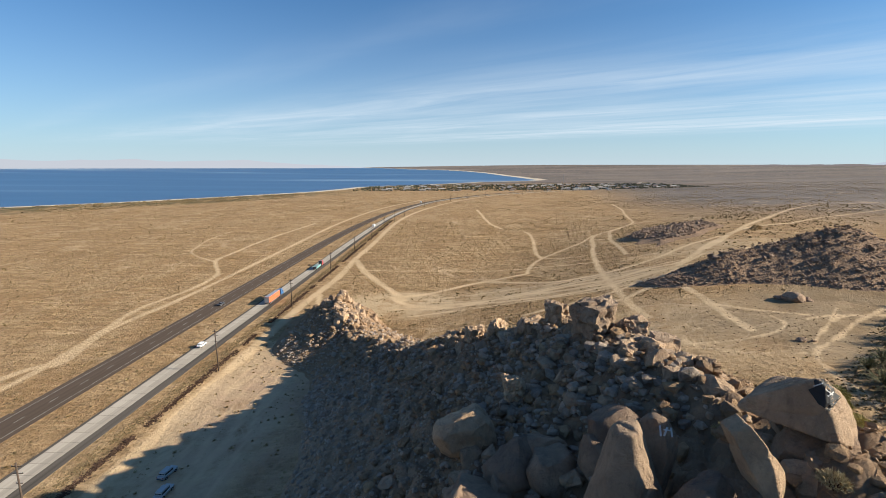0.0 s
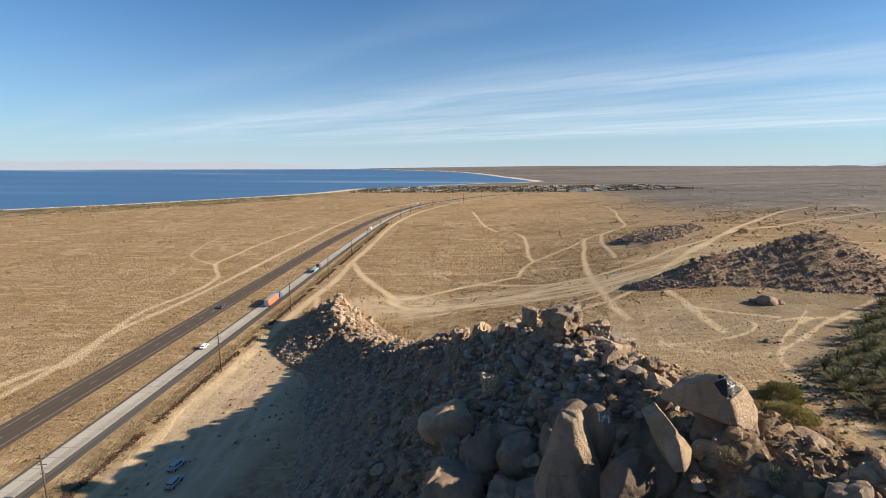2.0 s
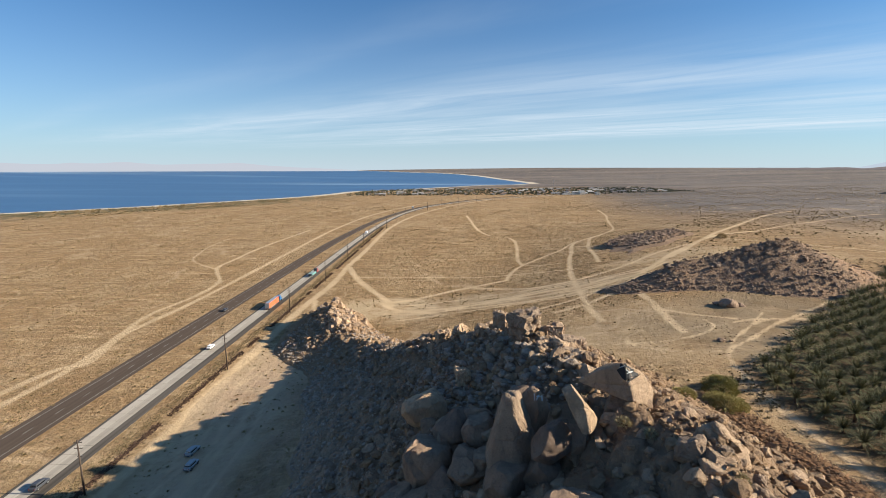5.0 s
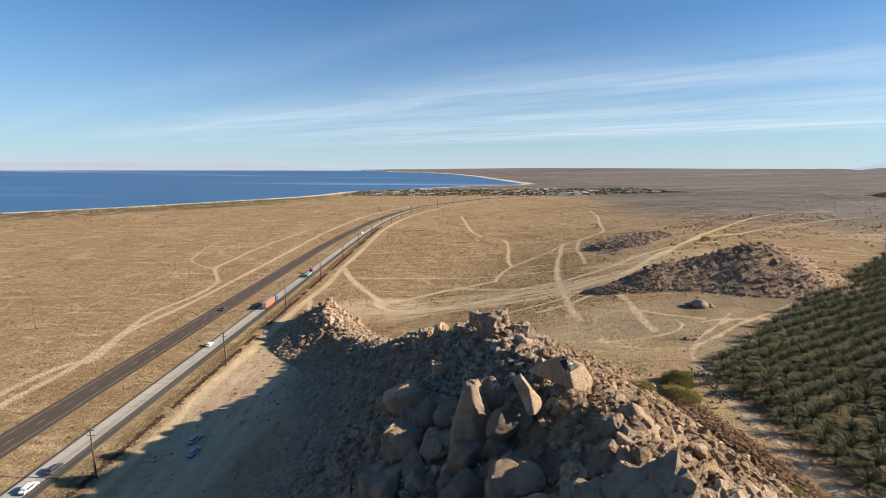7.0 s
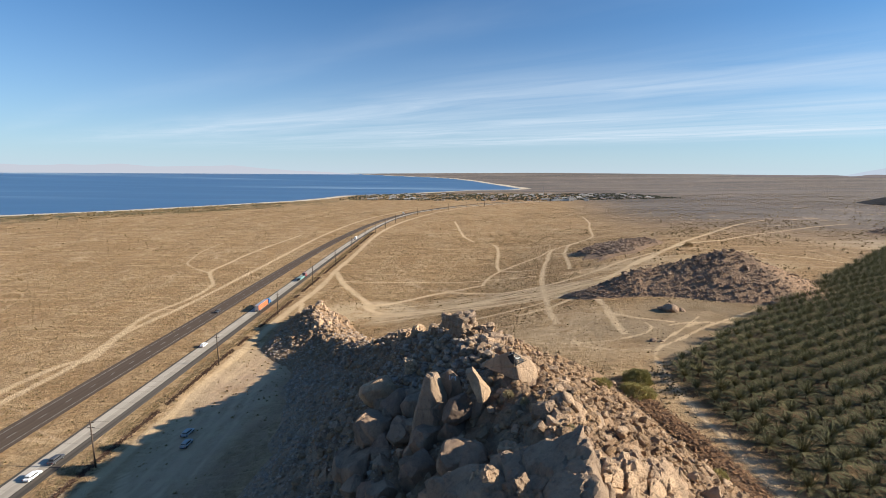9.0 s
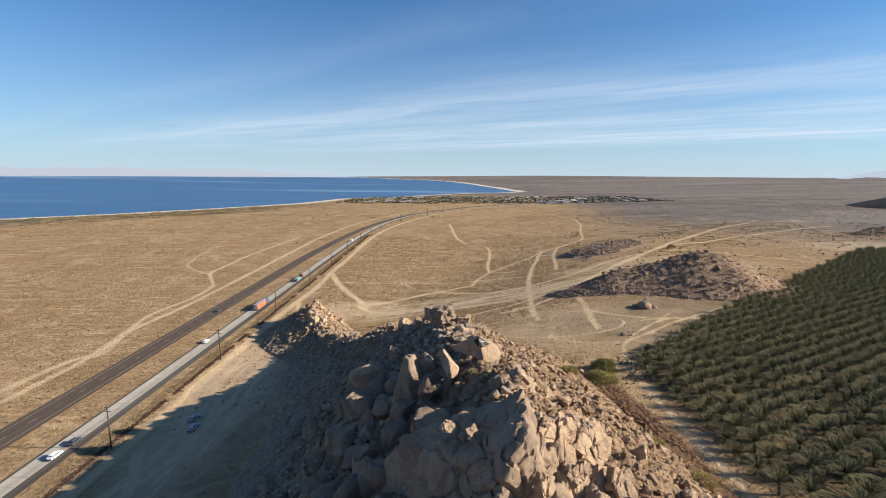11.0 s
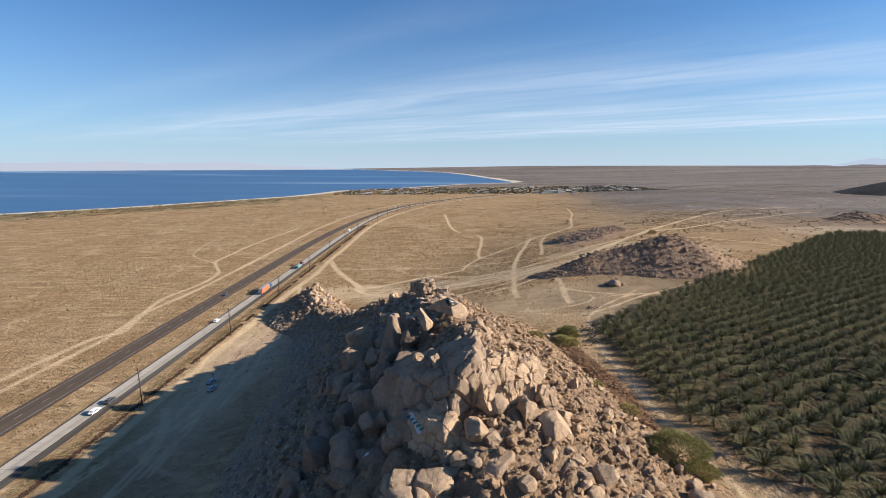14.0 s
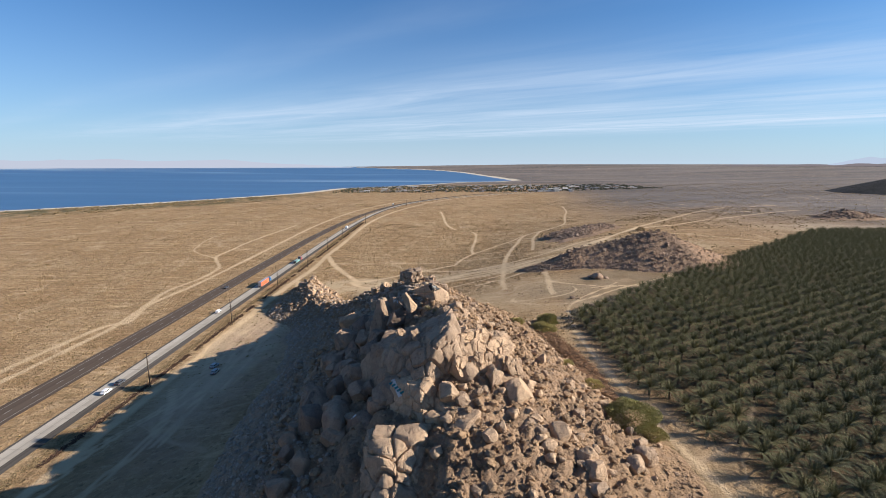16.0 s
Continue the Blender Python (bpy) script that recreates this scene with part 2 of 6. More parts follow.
def rock_material(name, pale, mid, dark, random_by="object", grain=1.0):
    s = Shade(name, 0.92, spec=0.2)
    big = s.noise(0.22 * grain, 5, 0.6, distort=0.4)
    medium = s.noise(0.9 * grain, 6, 0.66, distort=0.6)
    fine = s.noise(3.2 * grain, 8, 0.72)
    streak = s.noise(1.0, 6, 0.65, vec=s.scaled(s.world, (0.9, 0.9, 0.22)), distort=0.5)
    c = s.mix(s.span(big, 0.36, 0.64), mid, pale)
    c = s.mix(s.span(streak, 0.50, 0.72, 0, 0.45), c, dark)
    c = s.mix(s.span(medium, 0.52, 0.68, 0, 0.38), c, dark)
    c = s.mix(s.span(fine, 0.52, 0.74, 0, 0.32), c, dark)
    c = s.mix(s.span(fine, 0.42, 0.28, 0, 0.5), c, tuple(min(1, v * 1.25) for v in pale))
    rnd = s.random() if random_by == "object" else s.island()
    c = s.mix(1.0, c, s.mix(rnd, (0.78, 0.78, 0.80), (1.16, 1.12, 1.06)), "MULTIPLY")
    pit = s.span(s.voronoi(2.2 * grain, vec=s.mix(0.35, s.world, s.noise(2.0 * grain, 4), "ADD")), 0.05, 0.35)
    height = s.math("ADD", s.math("MULTIPLY", fine, 0.7), s.math("MULTIPLY", medium, 1.1))
    height = s.math("ADD", height, s.math("MULTIPLY", pit, 0.25))
    height = s.math("ADD", height, s.math("MULTIPLY", s.noise(11.0 * grain, 5, 0.7), 0.25))
    s.bump(height, 1.0, 0.42)
    return s.done(c)


ROCK = rock_material("tan_travertine", (0.520, 0.372, 0.246), (0.360, 0.256, 0.172), (0.140, 0.104, 0.078))
ROCK_STUFF = rock_material("tan_rubble", (0.425, 0.287, 0.172), (0.300, 0.200, 0.120), (0.155, 0.109, 0.073), "island", 2.0)
# darker rock of the hills; on ridge boulders it stands in for shade
ROCK_DARK = rock_material("dark_and_shaded_rock", (0.36, 0.258, 0.184), (0.245, 0.175, 0.127), (0.120, 0.089, 0.072), "island", 1.5)

ROCK_PALE = rock_material("dusty_scree", (0.48, 0.39, 0.315), (0.36, 0.29, 0.23), (0.19, 0.155, 0.125), "island", 2.0)


def hill_material(name, tone, dust):
    s = Shade(name, 0.95, spec=0.15)
    big = s.noise(0.09, 5, 0.6)
    stones = s.voronoi(1.1, vec=s.mix(0.2, s.world, s.noise(1.5, 3), "ADD"), out="Color")
    dist = s.voronoi(1.1, vec=s.mix(0.2, s.world, s.noise(1.5, 3), "ADD"))
    fine = s.noise(4.0, 8, 0.7)
    c = s.mix(s.span(big, 0.35, 0.65), (0.29, 0.205, 0.14), (0.42, 0.30, 0.20))
    c = s.mix(s.span(stones, 0.2, 0.8, 0, 0.5), c, (0.17, 0.13, 0.10))
    c = s.mix(s.span(fine, 0.3, 0.75, 0, 0.45), c, (0.15, 0.115, 0.09))
    c = s.mix(s.math("MULTIPLY", s.attr("scree"), s.span(s.noise(0.35, 5, 0.65), 0.3, 0.6)), c, dust)
    # pale dust on the shaded foot, lightened to lift the shade there
    c = s.mix(s.math("MULTIPLY", s.attr("dust_shade_tint"), s.span(s.noise(0.5, 6, 0.7), 0.30, 0.62)), c, (0.36, 0.285, 0.22))
    c = s.mix(1.0, c, tone, "MULTIPLY")
    s.bump(s.math("ADD", s.math("MULTIPLY", fine, 0.7), s.span(dist, 0.0, 0.7, 0.6, 0.0)), 1.0, 0.5)
    return s.done(c)


def ground_material():
    s = Shade("desert_ground", 0.96, spec=0.12)
    far, mid, fine = s.noise(0.006, 6, 0.6), s.noise(0.05, 6, 0.62), s.noise(1.1, 6, 0.7)
    along = s.noise(0.028, 6, 0.65, vec=s.scaled(s.world, (1.0, 0.35, 1.0), 0.25), distort=0.8)
    c = s.mix(s.span(far, 0.35, 0.65), (0.276, 0.177, 0.094), (0.320, 0.216, 0.121))
    c = s.mix(s.span(along, 0.44, 0.60, 0, 1.0), c, (0.369, 0.268, 0.165))
    c = s.mix(s.span(mid, 0.48, 0.64, 0, 0.8), c, (0.228, 0.144, 0.076))
    speck = s.voronoi(0.30, vec=s.mix(0.5, s.world, s.noise(0.3, 3), "ADD"), out="Color")
    c = s.mix(s.span(speck, 0.25, 0.85, 0, 0.6), c, (0.20, 0.13, 0.07))
    c = s.mix(s.span(s.noise(0.35, 7, 0.75), 0.52, 0.66, 0, 0.75), c, (0.42, 0.305, 0.190))
    pebbles = s.voronoi(0.55, out="Color")
    c = s.mix(s.math("MULTIPLY", s.span(pebbles, 0.55, 0.9, 0, 0.5), s.span(s.attr("scrub"), 0, 1)), c, (0.128, 0.096, 0.052))
    c = s.mix(s.span(fine, 0.4, 0.75, 0, 0.5), c, (0.190, 0.126, 0.068))
    wash = s.noise(0.16, 7, 0.68, vec=s.scaled(s.world, (0.14, 1.0, 1.0), -0.45), distort=0.7)
    c = s.mix(s.span(wash, 0.56, 0.66, 0, 0.65), c, (0.47, 0.345, 0.215))
    c = s.mix(s.span(wash, 0.44, 0.34, 0, 0.55), c, (0.185, 0.120, 0.062))
    tuft = s.voronoi(0.42, vec=s.mix(0.6, s.world, s.noise(0.8, 5, 0.7), "ADD"))
    c = s.mix(s.math("MULTIPLY", s.math("MULTIPLY", s.span(tuft, 0.34, 0.14, 0, 0.9), s.span(s.noise(0.22, 5, 0.7), 0.46, 0.58)), s.span(s.attr("scrub"), 0.3, 1)), c, (0.100, 0.072, 0.036))
    flats = s.attr("flats")
    pan = s.mix(s.span(mid, 0.35, 0.65), (0.365, 0.287, 0.190), (0.440, 0.355, 0.248))
    pan = s.mix(s.span(s.noise(0.45, 7, 0.72), 0.50, 0.66, 0, 0.6), pan, (0.245, 0.170, 0.098))
    pan = s.mix(s.span(s.noise(0.055, 6, 0.7), 0.52, 0.62, 0, 0.75), pan, (0.225, 0.145, 0.078))
    wheel = s.math("ABSOLUTE", s.math("SUBTRACT", s.noise(0.03, 1, 0.3, vec=s.scaled(s.world, (1.0, 0.45, 1.0), 0.8), distort=0.4), 0.5), 0.0)
    ply = s.math("SINE", s.math("MULTIPLY", wheel, 420.0), 0.0)
    pan = s.mix(s.math("MULTIPLY", s.span(ply, 0.35, 0.9, 0, 0.5), s.span(s.noise(0.05, 3), 0.45, 0.6)), pan, (0.47, 0.37, 0.25))
    c = s.mix(s.math("MULTIPLY", flats, 0.72), c, pan)
    # darker brown over the flat by the low rocky hill
    c = s.mix(s.math("MULTIPLY", s.attr("dark_flat"), s.span(s.noise(0.07, 6, 0.65), 0.30, 0.60, 0.55, 0.95)), c, s.mix(s.span(mid, 0.4, 0.6), (0.150, 0.108, 0.068), (0.215, 0.166, 0.113)))
    # far plain: scrub tone, with distance haze put in as blue-grey
    brush_haze = s.attr("brush_haze")
    c = s.mix(s.math("MULTIPLY", brush_haze, s.span(s.noise(0.006, 8, 0.75, vec=s.scaled(s.world, (0.3, 1.0, 1.0))), 0.40, 0.60)), c, (0.085, 0.080, 0.086))
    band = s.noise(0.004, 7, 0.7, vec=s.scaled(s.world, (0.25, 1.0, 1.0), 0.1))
    c = s.mix(s.math("MULTIPLY", brush_haze, 0.85), c, s.mix(s.span(band, 0.40, 0.60), (0.088, 0.082, 0.088), (0.160, 0.143, 0.140)))
    # grove soil, darkened further by palm shade put into the colour
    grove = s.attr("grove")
    soil_and_shade = s.mix(s.span(fine, 0.35, 0.65), (0.062, 0.046, 0.028), (0.125, 0.088, 0.052))
    c = s.mix(s.math("MULTIPLY", grove, 0.92), c, soil_and_shade)
    marsh = s.attr("marsh")
    c = s.mix(s.math("MULTIPLY", marsh, s.span(s.noise(0.035, 6, 0.7, vec=s.scaled(s.world, (1, 0.5, 1), 0.6)), 0.40, 0.56)), c, (0.073, 0.070, 0.038))
    for size, thin, pale in ((0.011, 0.010, 0.55), (0.035, 0.014, 0.45)):
        n = s.noise(size, 2, 0.4, distort=0.5)
        line = s.span(s.math("ABSOLUTE", s.math("SUBTRACT", n, 0.5), 0.0), 0.0, thin, 1.0, 0.0)
        line = s.math("MULTIPLY", line, s.span(s.noise(0.02, 3), 0.42, 0.58, 0.0, pale))
        c = s.mix(line, c, (0.42, 0.315, 0.215))
    rut = s.noise(0.9, 5, 0.65, vec=s.scaled(s.world, (1.0, 0.5, 1.0)))
    tr = s.math("MULTIPLY", s.attr("track"), s.span(s.math("ADD", rut, s.attr("track")), 0.62, 0.95))
    c = s.mix(tr, c, s.mix(s.span(mid, 0.35, 0.65), (0.400, 0.300, 0.195), (0.480, 0.365, 0.245)))
    c = s.mix(s.attr("beach"), c, (0.50, 0.44, 0.37))
    # dusty ground beside the ridge, reddened to tint the shade on it
    c = s.mix(s.math("MULTIPLY", s.attr("dust_shade_tint"), s.span(s.noise(0.12, 6, 0.65), 0.34, 0.62, 0.15, 0.5)), c, (0.345, 0.235, 0.180))
    c = s.mix(1.0, c, (1.20, 1.145, 1.03), "MULTIPLY")
    relief = s.math("ADD", fine, s.math("ADD", rut, s.math("MULTIPLY", s.noise(0.35, 5, 0.7), 2.2)))
    s.bump(s.math("MULTIPLY", relief, s.span(flats, 0.0, 0.7, 1.0, 0.3)), 1.0, 0.6)
    return s.done(c)


def asphalt_material(name, base, lite):
    s = Shade(name, 0.92, spec=0.08)
    grain = s.noise(6.0, 6, 0.7)
    lanes = s.noise(0.5, 4, 0.6, vec=s.scaled(s.place, (1.6, 0.02, 1)))
    c = s.mix(s.span(lanes, 0.35, 0.68), base, lite)
    c = s.mix(s.span(grain, 0.4, 0.7, 0, 0.35), c, tuple(v * 0.6 for v in base))
    s.bump(grain, 0.3, 0.02)
    return s.done(c)


def concrete_material(name="worn_concrete", wear_tone=1.0):
    s = Shade(name, 0.95, spec=0.06)
    blot = s.noise(0.08, 5, 0.6, vec=s.scaled(s.world, (1, 0.3, 1)))
    wear = s.noise(0.55, 4, 0.55, vec=s.scaled(s.world, (1.3, 0.012, 1)))
    c = s.mix(s.span(blot, 0.3, 0.7), (0.40, 0.35, 0.285), (0.47, 0.415, 0.345))
    c = s.mix(s.span(wear, 0.48, 0.66, 0, 0.45), c, (0.25, 0.218, 0.183))
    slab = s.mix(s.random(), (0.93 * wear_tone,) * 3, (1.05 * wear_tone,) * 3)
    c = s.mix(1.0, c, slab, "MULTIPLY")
    s.bump(s.noise(5.0, 5, 0.7), 0.25, 0.02)
    return s.done(c)


def water_material():
    s = Shade("lake_water", 0.45, spec=0.18)
    bands = s.noise(0.0011, 5, 0.6, vec=s.scaled(s.world, (1.0, 4.0, 1.0), 0.45))
    c = s.mix(s.span(bands, 0.42, 0.66), (0.050, 0.118, 0.232), (0.068, 0.148, 0.270))
    slick = s.noise(0.0028, 4, 0.55, vec=s.scaled(s.world, (0.10, 1.0, 1.0), 0.06), distort=0.3)
    c = s.mix(s.span(slick, 0.57, 0.68, 0, 0.85), c, (0.20, 0.30, 0.42))
    s.bump(s.noise(0.22, 5, 0.6), 0.35, 0.5)
    return s.done(c)


GROUND, CONCRETE, WATER = ground_material(), concrete_material(), water_material()
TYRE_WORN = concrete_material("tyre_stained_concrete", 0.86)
HILL = hill_material("stony_slope", (0.96, 0.88, 0.79), (0.30, 0.210, 0.131))
HILL_DARK = hill_material("dark_stony_slope", (0.84, 0.77, 0.72), (0.42, 0.29, 0.185))
# dark blue tone puts the far hill's shade into its colour
HILL_FAR = hill_material("far_hill_shade_tone", (0.06, 0.078, 0.115), (0.15, 0.15, 0.17))
ASPHALT = asphalt_material("old_asphalt", (0.086, 0.063, 0.048), (0.112, 0.084, 0.064))
SHOULDER = asphalt_material("grey_shoulder", (0.070, 0.060, 0.051), (0.130, 0.112, 0.094))
WHITE_LINE = plain("road_paint", (0.33, 0.31, 0.27), 0.7)
WOOD = plain("weathered_pole_wood", (0.075, 0.052, 0.038), 0.85, vary=0.3, scale=2.0)

# ---- helpers for meshes ----


def mesh_of(name, verts, faces, material, smooth=False):
    me = bpy.data.meshes.new(name)
    verts = np.asarray(verts, np.float32)
    faces = np.asarray(faces, np.int32)
    n, k = faces.shape
    me.vertices.add(len(verts))
    me.vertices.foreach_set("co", verts.ravel())
    me.loops.add(n * k)
    me.loops.foreach_set("vertex_index", faces.ravel())
    me.polygons.add(n)
    me.polygons.foreach_set("loop_start", np.arange(0, n * k, k, dtype=np.int32))
    me.polygons.foreach_set("use_smooth", np.full(n, smooth))
    me.materials.append(material)
    me.update(calc_edges=True)
    return me


def grid_faces(nx, ny):
    i, j = np.meshgrid(np.arange(nx - 1), np.arange(ny - 1), indexing="ij")
    a = (i * ny + j).ravel()
    return np.stack([a, a + ny, a + ny + 1, a + 1], 1)


def paint(me, name, values):
    layer = me.attributes.new(name, "FLOAT", "POINT")
    layer.data.foreach_set("value", np.asarray(values, np.float32).ravel())


def part(name, bm, material, parent=None, label="", smooth=False):
    me = bpy.data.meshes.new(name)
    bmesh.ops.recalc_face_normals(bm, faces=bm.faces[:])
    for f in bm.faces:
        f.smooth = smooth
    bm.to_mesh(me)
    bm.free()
    me.materials.append(material)
    ob = new(name, me)
    if parent:
        ob.parent = parent
    return tagged(ob, label) if label else ob


def box(bm, cx, cy, cz, sx, sy, sz, bevel=0.0, taper=1.0):
    made = bmesh.ops.create_cube(bm, size=1.0)["verts"]
    for v in made:
        k = taper if v.co.z > 0 else 1.0
        v.co = Vector((cx + v.co.x * sx * k, cy + v.co.y * sy * k, cz + v.co.z * sz))
    if bevel:
        edges = list({e for v in made for e in v.link_edges})
        bmesh.ops.bevel(bm, geom=edges, offset=bevel, segments=1, affect="EDGES")
    return bm


def tube(bm, p, q, r0, r1, sides=8):
    p, q = Vector(p), Vector(q)
    made = bmesh.ops.create_cone(bm, cap_ends=True, segments=sides, radius1=r0, radius2=r1, depth=(q - p).length)["verts"]
    turn = (q - p).to_track_quat("Z", "Y").to_matrix().to_4x4()
    bmesh.ops.transform(bm, matrix=Matrix.Translation((p + q) / 2) @ turn, verts=made)
    return bm


def spaced(lo, core_lo, core_hi, hi, step, grow):
    """Even steps in the core, growing outwards to lo and hi."""
    out = list(np.arange(core_lo, core_hi + 0.01, step))
    d, v = step, core_hi
    while v < hi:
        d *= grow
        v += d
        out.append(v)
    d, v, left = step, core_lo, []
    while v > lo:
        d *= grow
        v -= d
        left.append(v)
    return np.array(left[::-1] + out)


# ---- roads' lines ----
ROAD_FAR = [(-115, -700), (-115, 300), (-115, 470), (-107, 640), (-91, 792), (-59, 950), (-6, 1085), (66, 1220), (147, 1333), (300, 1470), (520, 1610), (800, 1740)]
ROAD_NEAR = [(-91, -700), (-91, 300), (-91, 480), (-88, 640), (-80, 760), (-63, 890), (-30, 1010), (25, 1120), (95, 1215), (185, 1315), (330, 1430), (540, 1560), (815, 1690)]


def smooth_line(pts, step=6.0):
    """A polyline through the points with rounded bends."""
    pts = np.asarray(pts, float)
    seg = np.r_[0, np.cumsum(np.hypot(*np.diff(pts, axis=0).T))]
    s = np.arange(0, seg[-1], step)
    line = np.stack([np.interp(s, seg, pts[:, 0]), np.interp(s, seg, pts[:, 1])], 1)
    win = max(3, int(160 / step) | 1)
    pad = np.pad(line, ((win // 2, win // 2), (0, 0)), mode="reflect", reflect_type="odd")
    return np.stack([np.convolve(pad[:, k], np.ones(win) / win, "valid") for k in (0, 1)], 1)


def ribbon(line, lo, hi, z, thick=0.12):
    """A strip between two offsets (to the right of the line), with its sides."""
    d = np.gradient(line, axis=0)
    d /= np.hypot(d[:, 0], d[:, 1])[:, None]
    right = np.stack([d[:, 1], -d[:, 0]], 1)
    rows = []
    for off, dz in ((lo, -thick), (lo, 0), (hi, 0), (hi, -thick)):
        p = line + right * off
        rows.append(np.c_[p, ground_z(line[:, 0], line[:, 1]) + z + dz])
    v = np.stack(rows, 1).reshape(-1, 3)
    n = len(line)
    f = [[i * 4 + k, i * 4 + k + 1, i * 4 + k + 5, i * 4 + k + 4] for i in range(n - 1) for k in range(3)]
    return v, f


# ---- ground ----
TRACKS = []


def track(width, *pts):
    """A wheel-worn track through the points, rounded at its bends."""
    p = np.array([pts[0], *pts, pts[-1]], float)
    out = []
    for i in range(1, len(p) - 2):
        for t in np.linspace(0, 1, 5, endpoint=False):
            a, b, c, d = p[i - 1], p[i], p[i + 1], p[i + 2]
            out.append(tuple(0.5 * (2 * b + (c - a) * t + (2 * a - 5 * b + 4 * c - d) * t * t + (3 * b - a - 3 * c + d) * t ** 3)))
    out.append(tuple(p[-1]))
    TRACKS.append((width, out))


track(6.0, (-70, -300), (-71, 92), (-72, 190), (-71, 250), (-68, 306), (-70, 368), (-69, 437), (-69, 609), (-53, 766), (-14, 930), (40, 1080), (140, 1250), (300, 1400))
track(6.0, (-68, 362), (-55, 323), (-40, 291), (-26, 264), (-20, 250))
track(5.0, (-24, 256), (-7, 264), (15, 282), (33, 291), (52, 300))
track(3.0, (52, 300), (60, 331), (71, 356), (93, 388), (116, 420), (137, 460), (179, 509), (206, 552), (224, 620), (241, 685), (262, 760), (283, 874))
track(2.4, (52, 300), (58, 319), (79, 313), (100, 306))
track(2.2, (-58, 327), (-34, 324), (5, 325), (43, 321), (58, 319))
track(4.0, (139, 463), (128, 432), (118, 390), (109, 359), (94, 294), (86, 247), (82, 218), (78, 190), (77, 170))
track(3.2, (71, 356), (72, 390), (80, 455), (84, 507), (81, 530))
track(2.2, (71, 356), (86, 345), (100, 342))
track(3.2, (180, 506), (160, 482), (148, 445), (138, 411), (130, 367), (121, 322))
track(1.8, (127, 432), (150, 405), (172, 390))
track(4.0, (40, 800), (44, 720), (47, 640), (51, 590), (60, 552))
track(6.0, (-26, 256), (-20, 244), (-10, 236), (6, 231))
track(4.2, (-16, 236), (20, 236), (64, 245), (87, 246), (112, 260), (130, 265), (150, 288), (168, 313), (217, 369), (254, 415), (305, 472), (395, 575), (470, 640))
track(3.0, (-22, 233), (6, 230), (35, 240), (62, 237), (83, 238), (107, 247), (126, 258), (152, 284))
track(2.6, (20, 232), (37, 230), (58, 228), (78, 231), (98, 240), (118, 252))
track(2.6, (37, 199), (55, 206), (72, 213), (92, 226), (110, 238), (124, 252))
track(3.4, (63, 195), (80, 203), (99, 219), (113, 226))
track(3.6, (30, 286), (62, 262), (96, 268), (128, 290), (160, 322), (196, 350))
track(5.0, (160, 300), (186, 330), (217, 369), (254, 403), (295, 424))
track(2.4, (295, 424), (350, 468), (403, 503), (479, 554), (560, 600))
track(2.0, (395, 575), (420, 560), (470, 575))
track(4.0, (108, 214), (106, 195), (103, 176), (100, 158), (99, 146))
track(1.8, (104, 178), (112, 166), (124, 158))
track(1.2, (98, 112), (103, 124), (119, 137), (134, 150), (152, 163), (176, 180))
track(0.6, (100, 118), (110, 134), (126, 150), (140, 166))
for k in range(4):
    a = k * 1.9
    track(0.5, *((112 + 34 * math.cos(a) + (20 + 4 * k) * math.cos(a + 0.35 * n), 146 + 10 * math.sin(a * 2) + (12 + 3 * k) * math.sin(a + 0.35 * n)) for n in range(9)))
for k in range(6):
    track(1.0, *((-54 + 7 * math.sin(k * 2.1) + 5 * math.sin(0.5 * n + k), 60 + 14 * k + 12 * n) for n in range(7)))
for shift, width in ((7, 1.6), (15, 1.3), (-7, 1.5), (24, 1.2)):
    track(width, *((-14 + 30 * n, 228 + 2.2 * n * n / 3 + shift + 3 * math.sin(n * 1.7 + shift)) for n in range(7)))
track(4.4, (-150, 60), (-145, 149), (-136, 162), (-140, 180), (-144, 202), (-141, 240), (-140, 302), (-140, 402), (-139, 612), (-117, 836), (-53, 1072))
track(3.6, (-140, 60), (-138, 141), (-138, 154), (-141, 175), (-147, 206), (-151, 232), (-147, 267), (-147, 288), (-151, 312), (-165, 338), (-175, 360), (-176, 385), (-178, 463), (-169, 604))
track(1.3, (-172, 352), (-196, 372), (-214, 395), (-222, 420), (-233, 461), (-239, 523))
track(3, (-48, 130), (-50, 170), (-58, 215), (-68, 260))
track(2.2, (104, -60), (96, 10), (94, 45), (94, 85), (98, 112))
for side in (0, 1.9):
    track(0.8, (-66 + side, 78), (-58 + side, 64), (-54 + side, 50), (-53 + side, 32), (-56 + side, 5))
    track(0.8, (-78 + side, 70), (-74 + side, 52), (-70 + side, 34), (-66 + side, 12), (-64 + side, -20))
    track(0.8, (-70 + side, 120), (-63 + side, 104), (-58 + side, 84), (-60 + side, 62), (-67 + side, 40), (-72 + side, 10))
    track(0.8, (-50 + side, 112), (-52 + side, 84), (-49 + side, 60), (-48 + side, 36))
track(3, (330, 800), (420, 700), (560, 640))
track(2.6, (240, 374), (300, 330), (330, 300), (420, 330))


GROVE_X = (114, 109.5, 104.0, 99.5, 95.5, 98, 138, 206, 405)


def grove_edge(y):
    """The side of the palm grove along the slanting track."""
    return np.interp(y, [-60, -10, 12, 30, 90, 104, 140, 200, 370], GROVE_X)


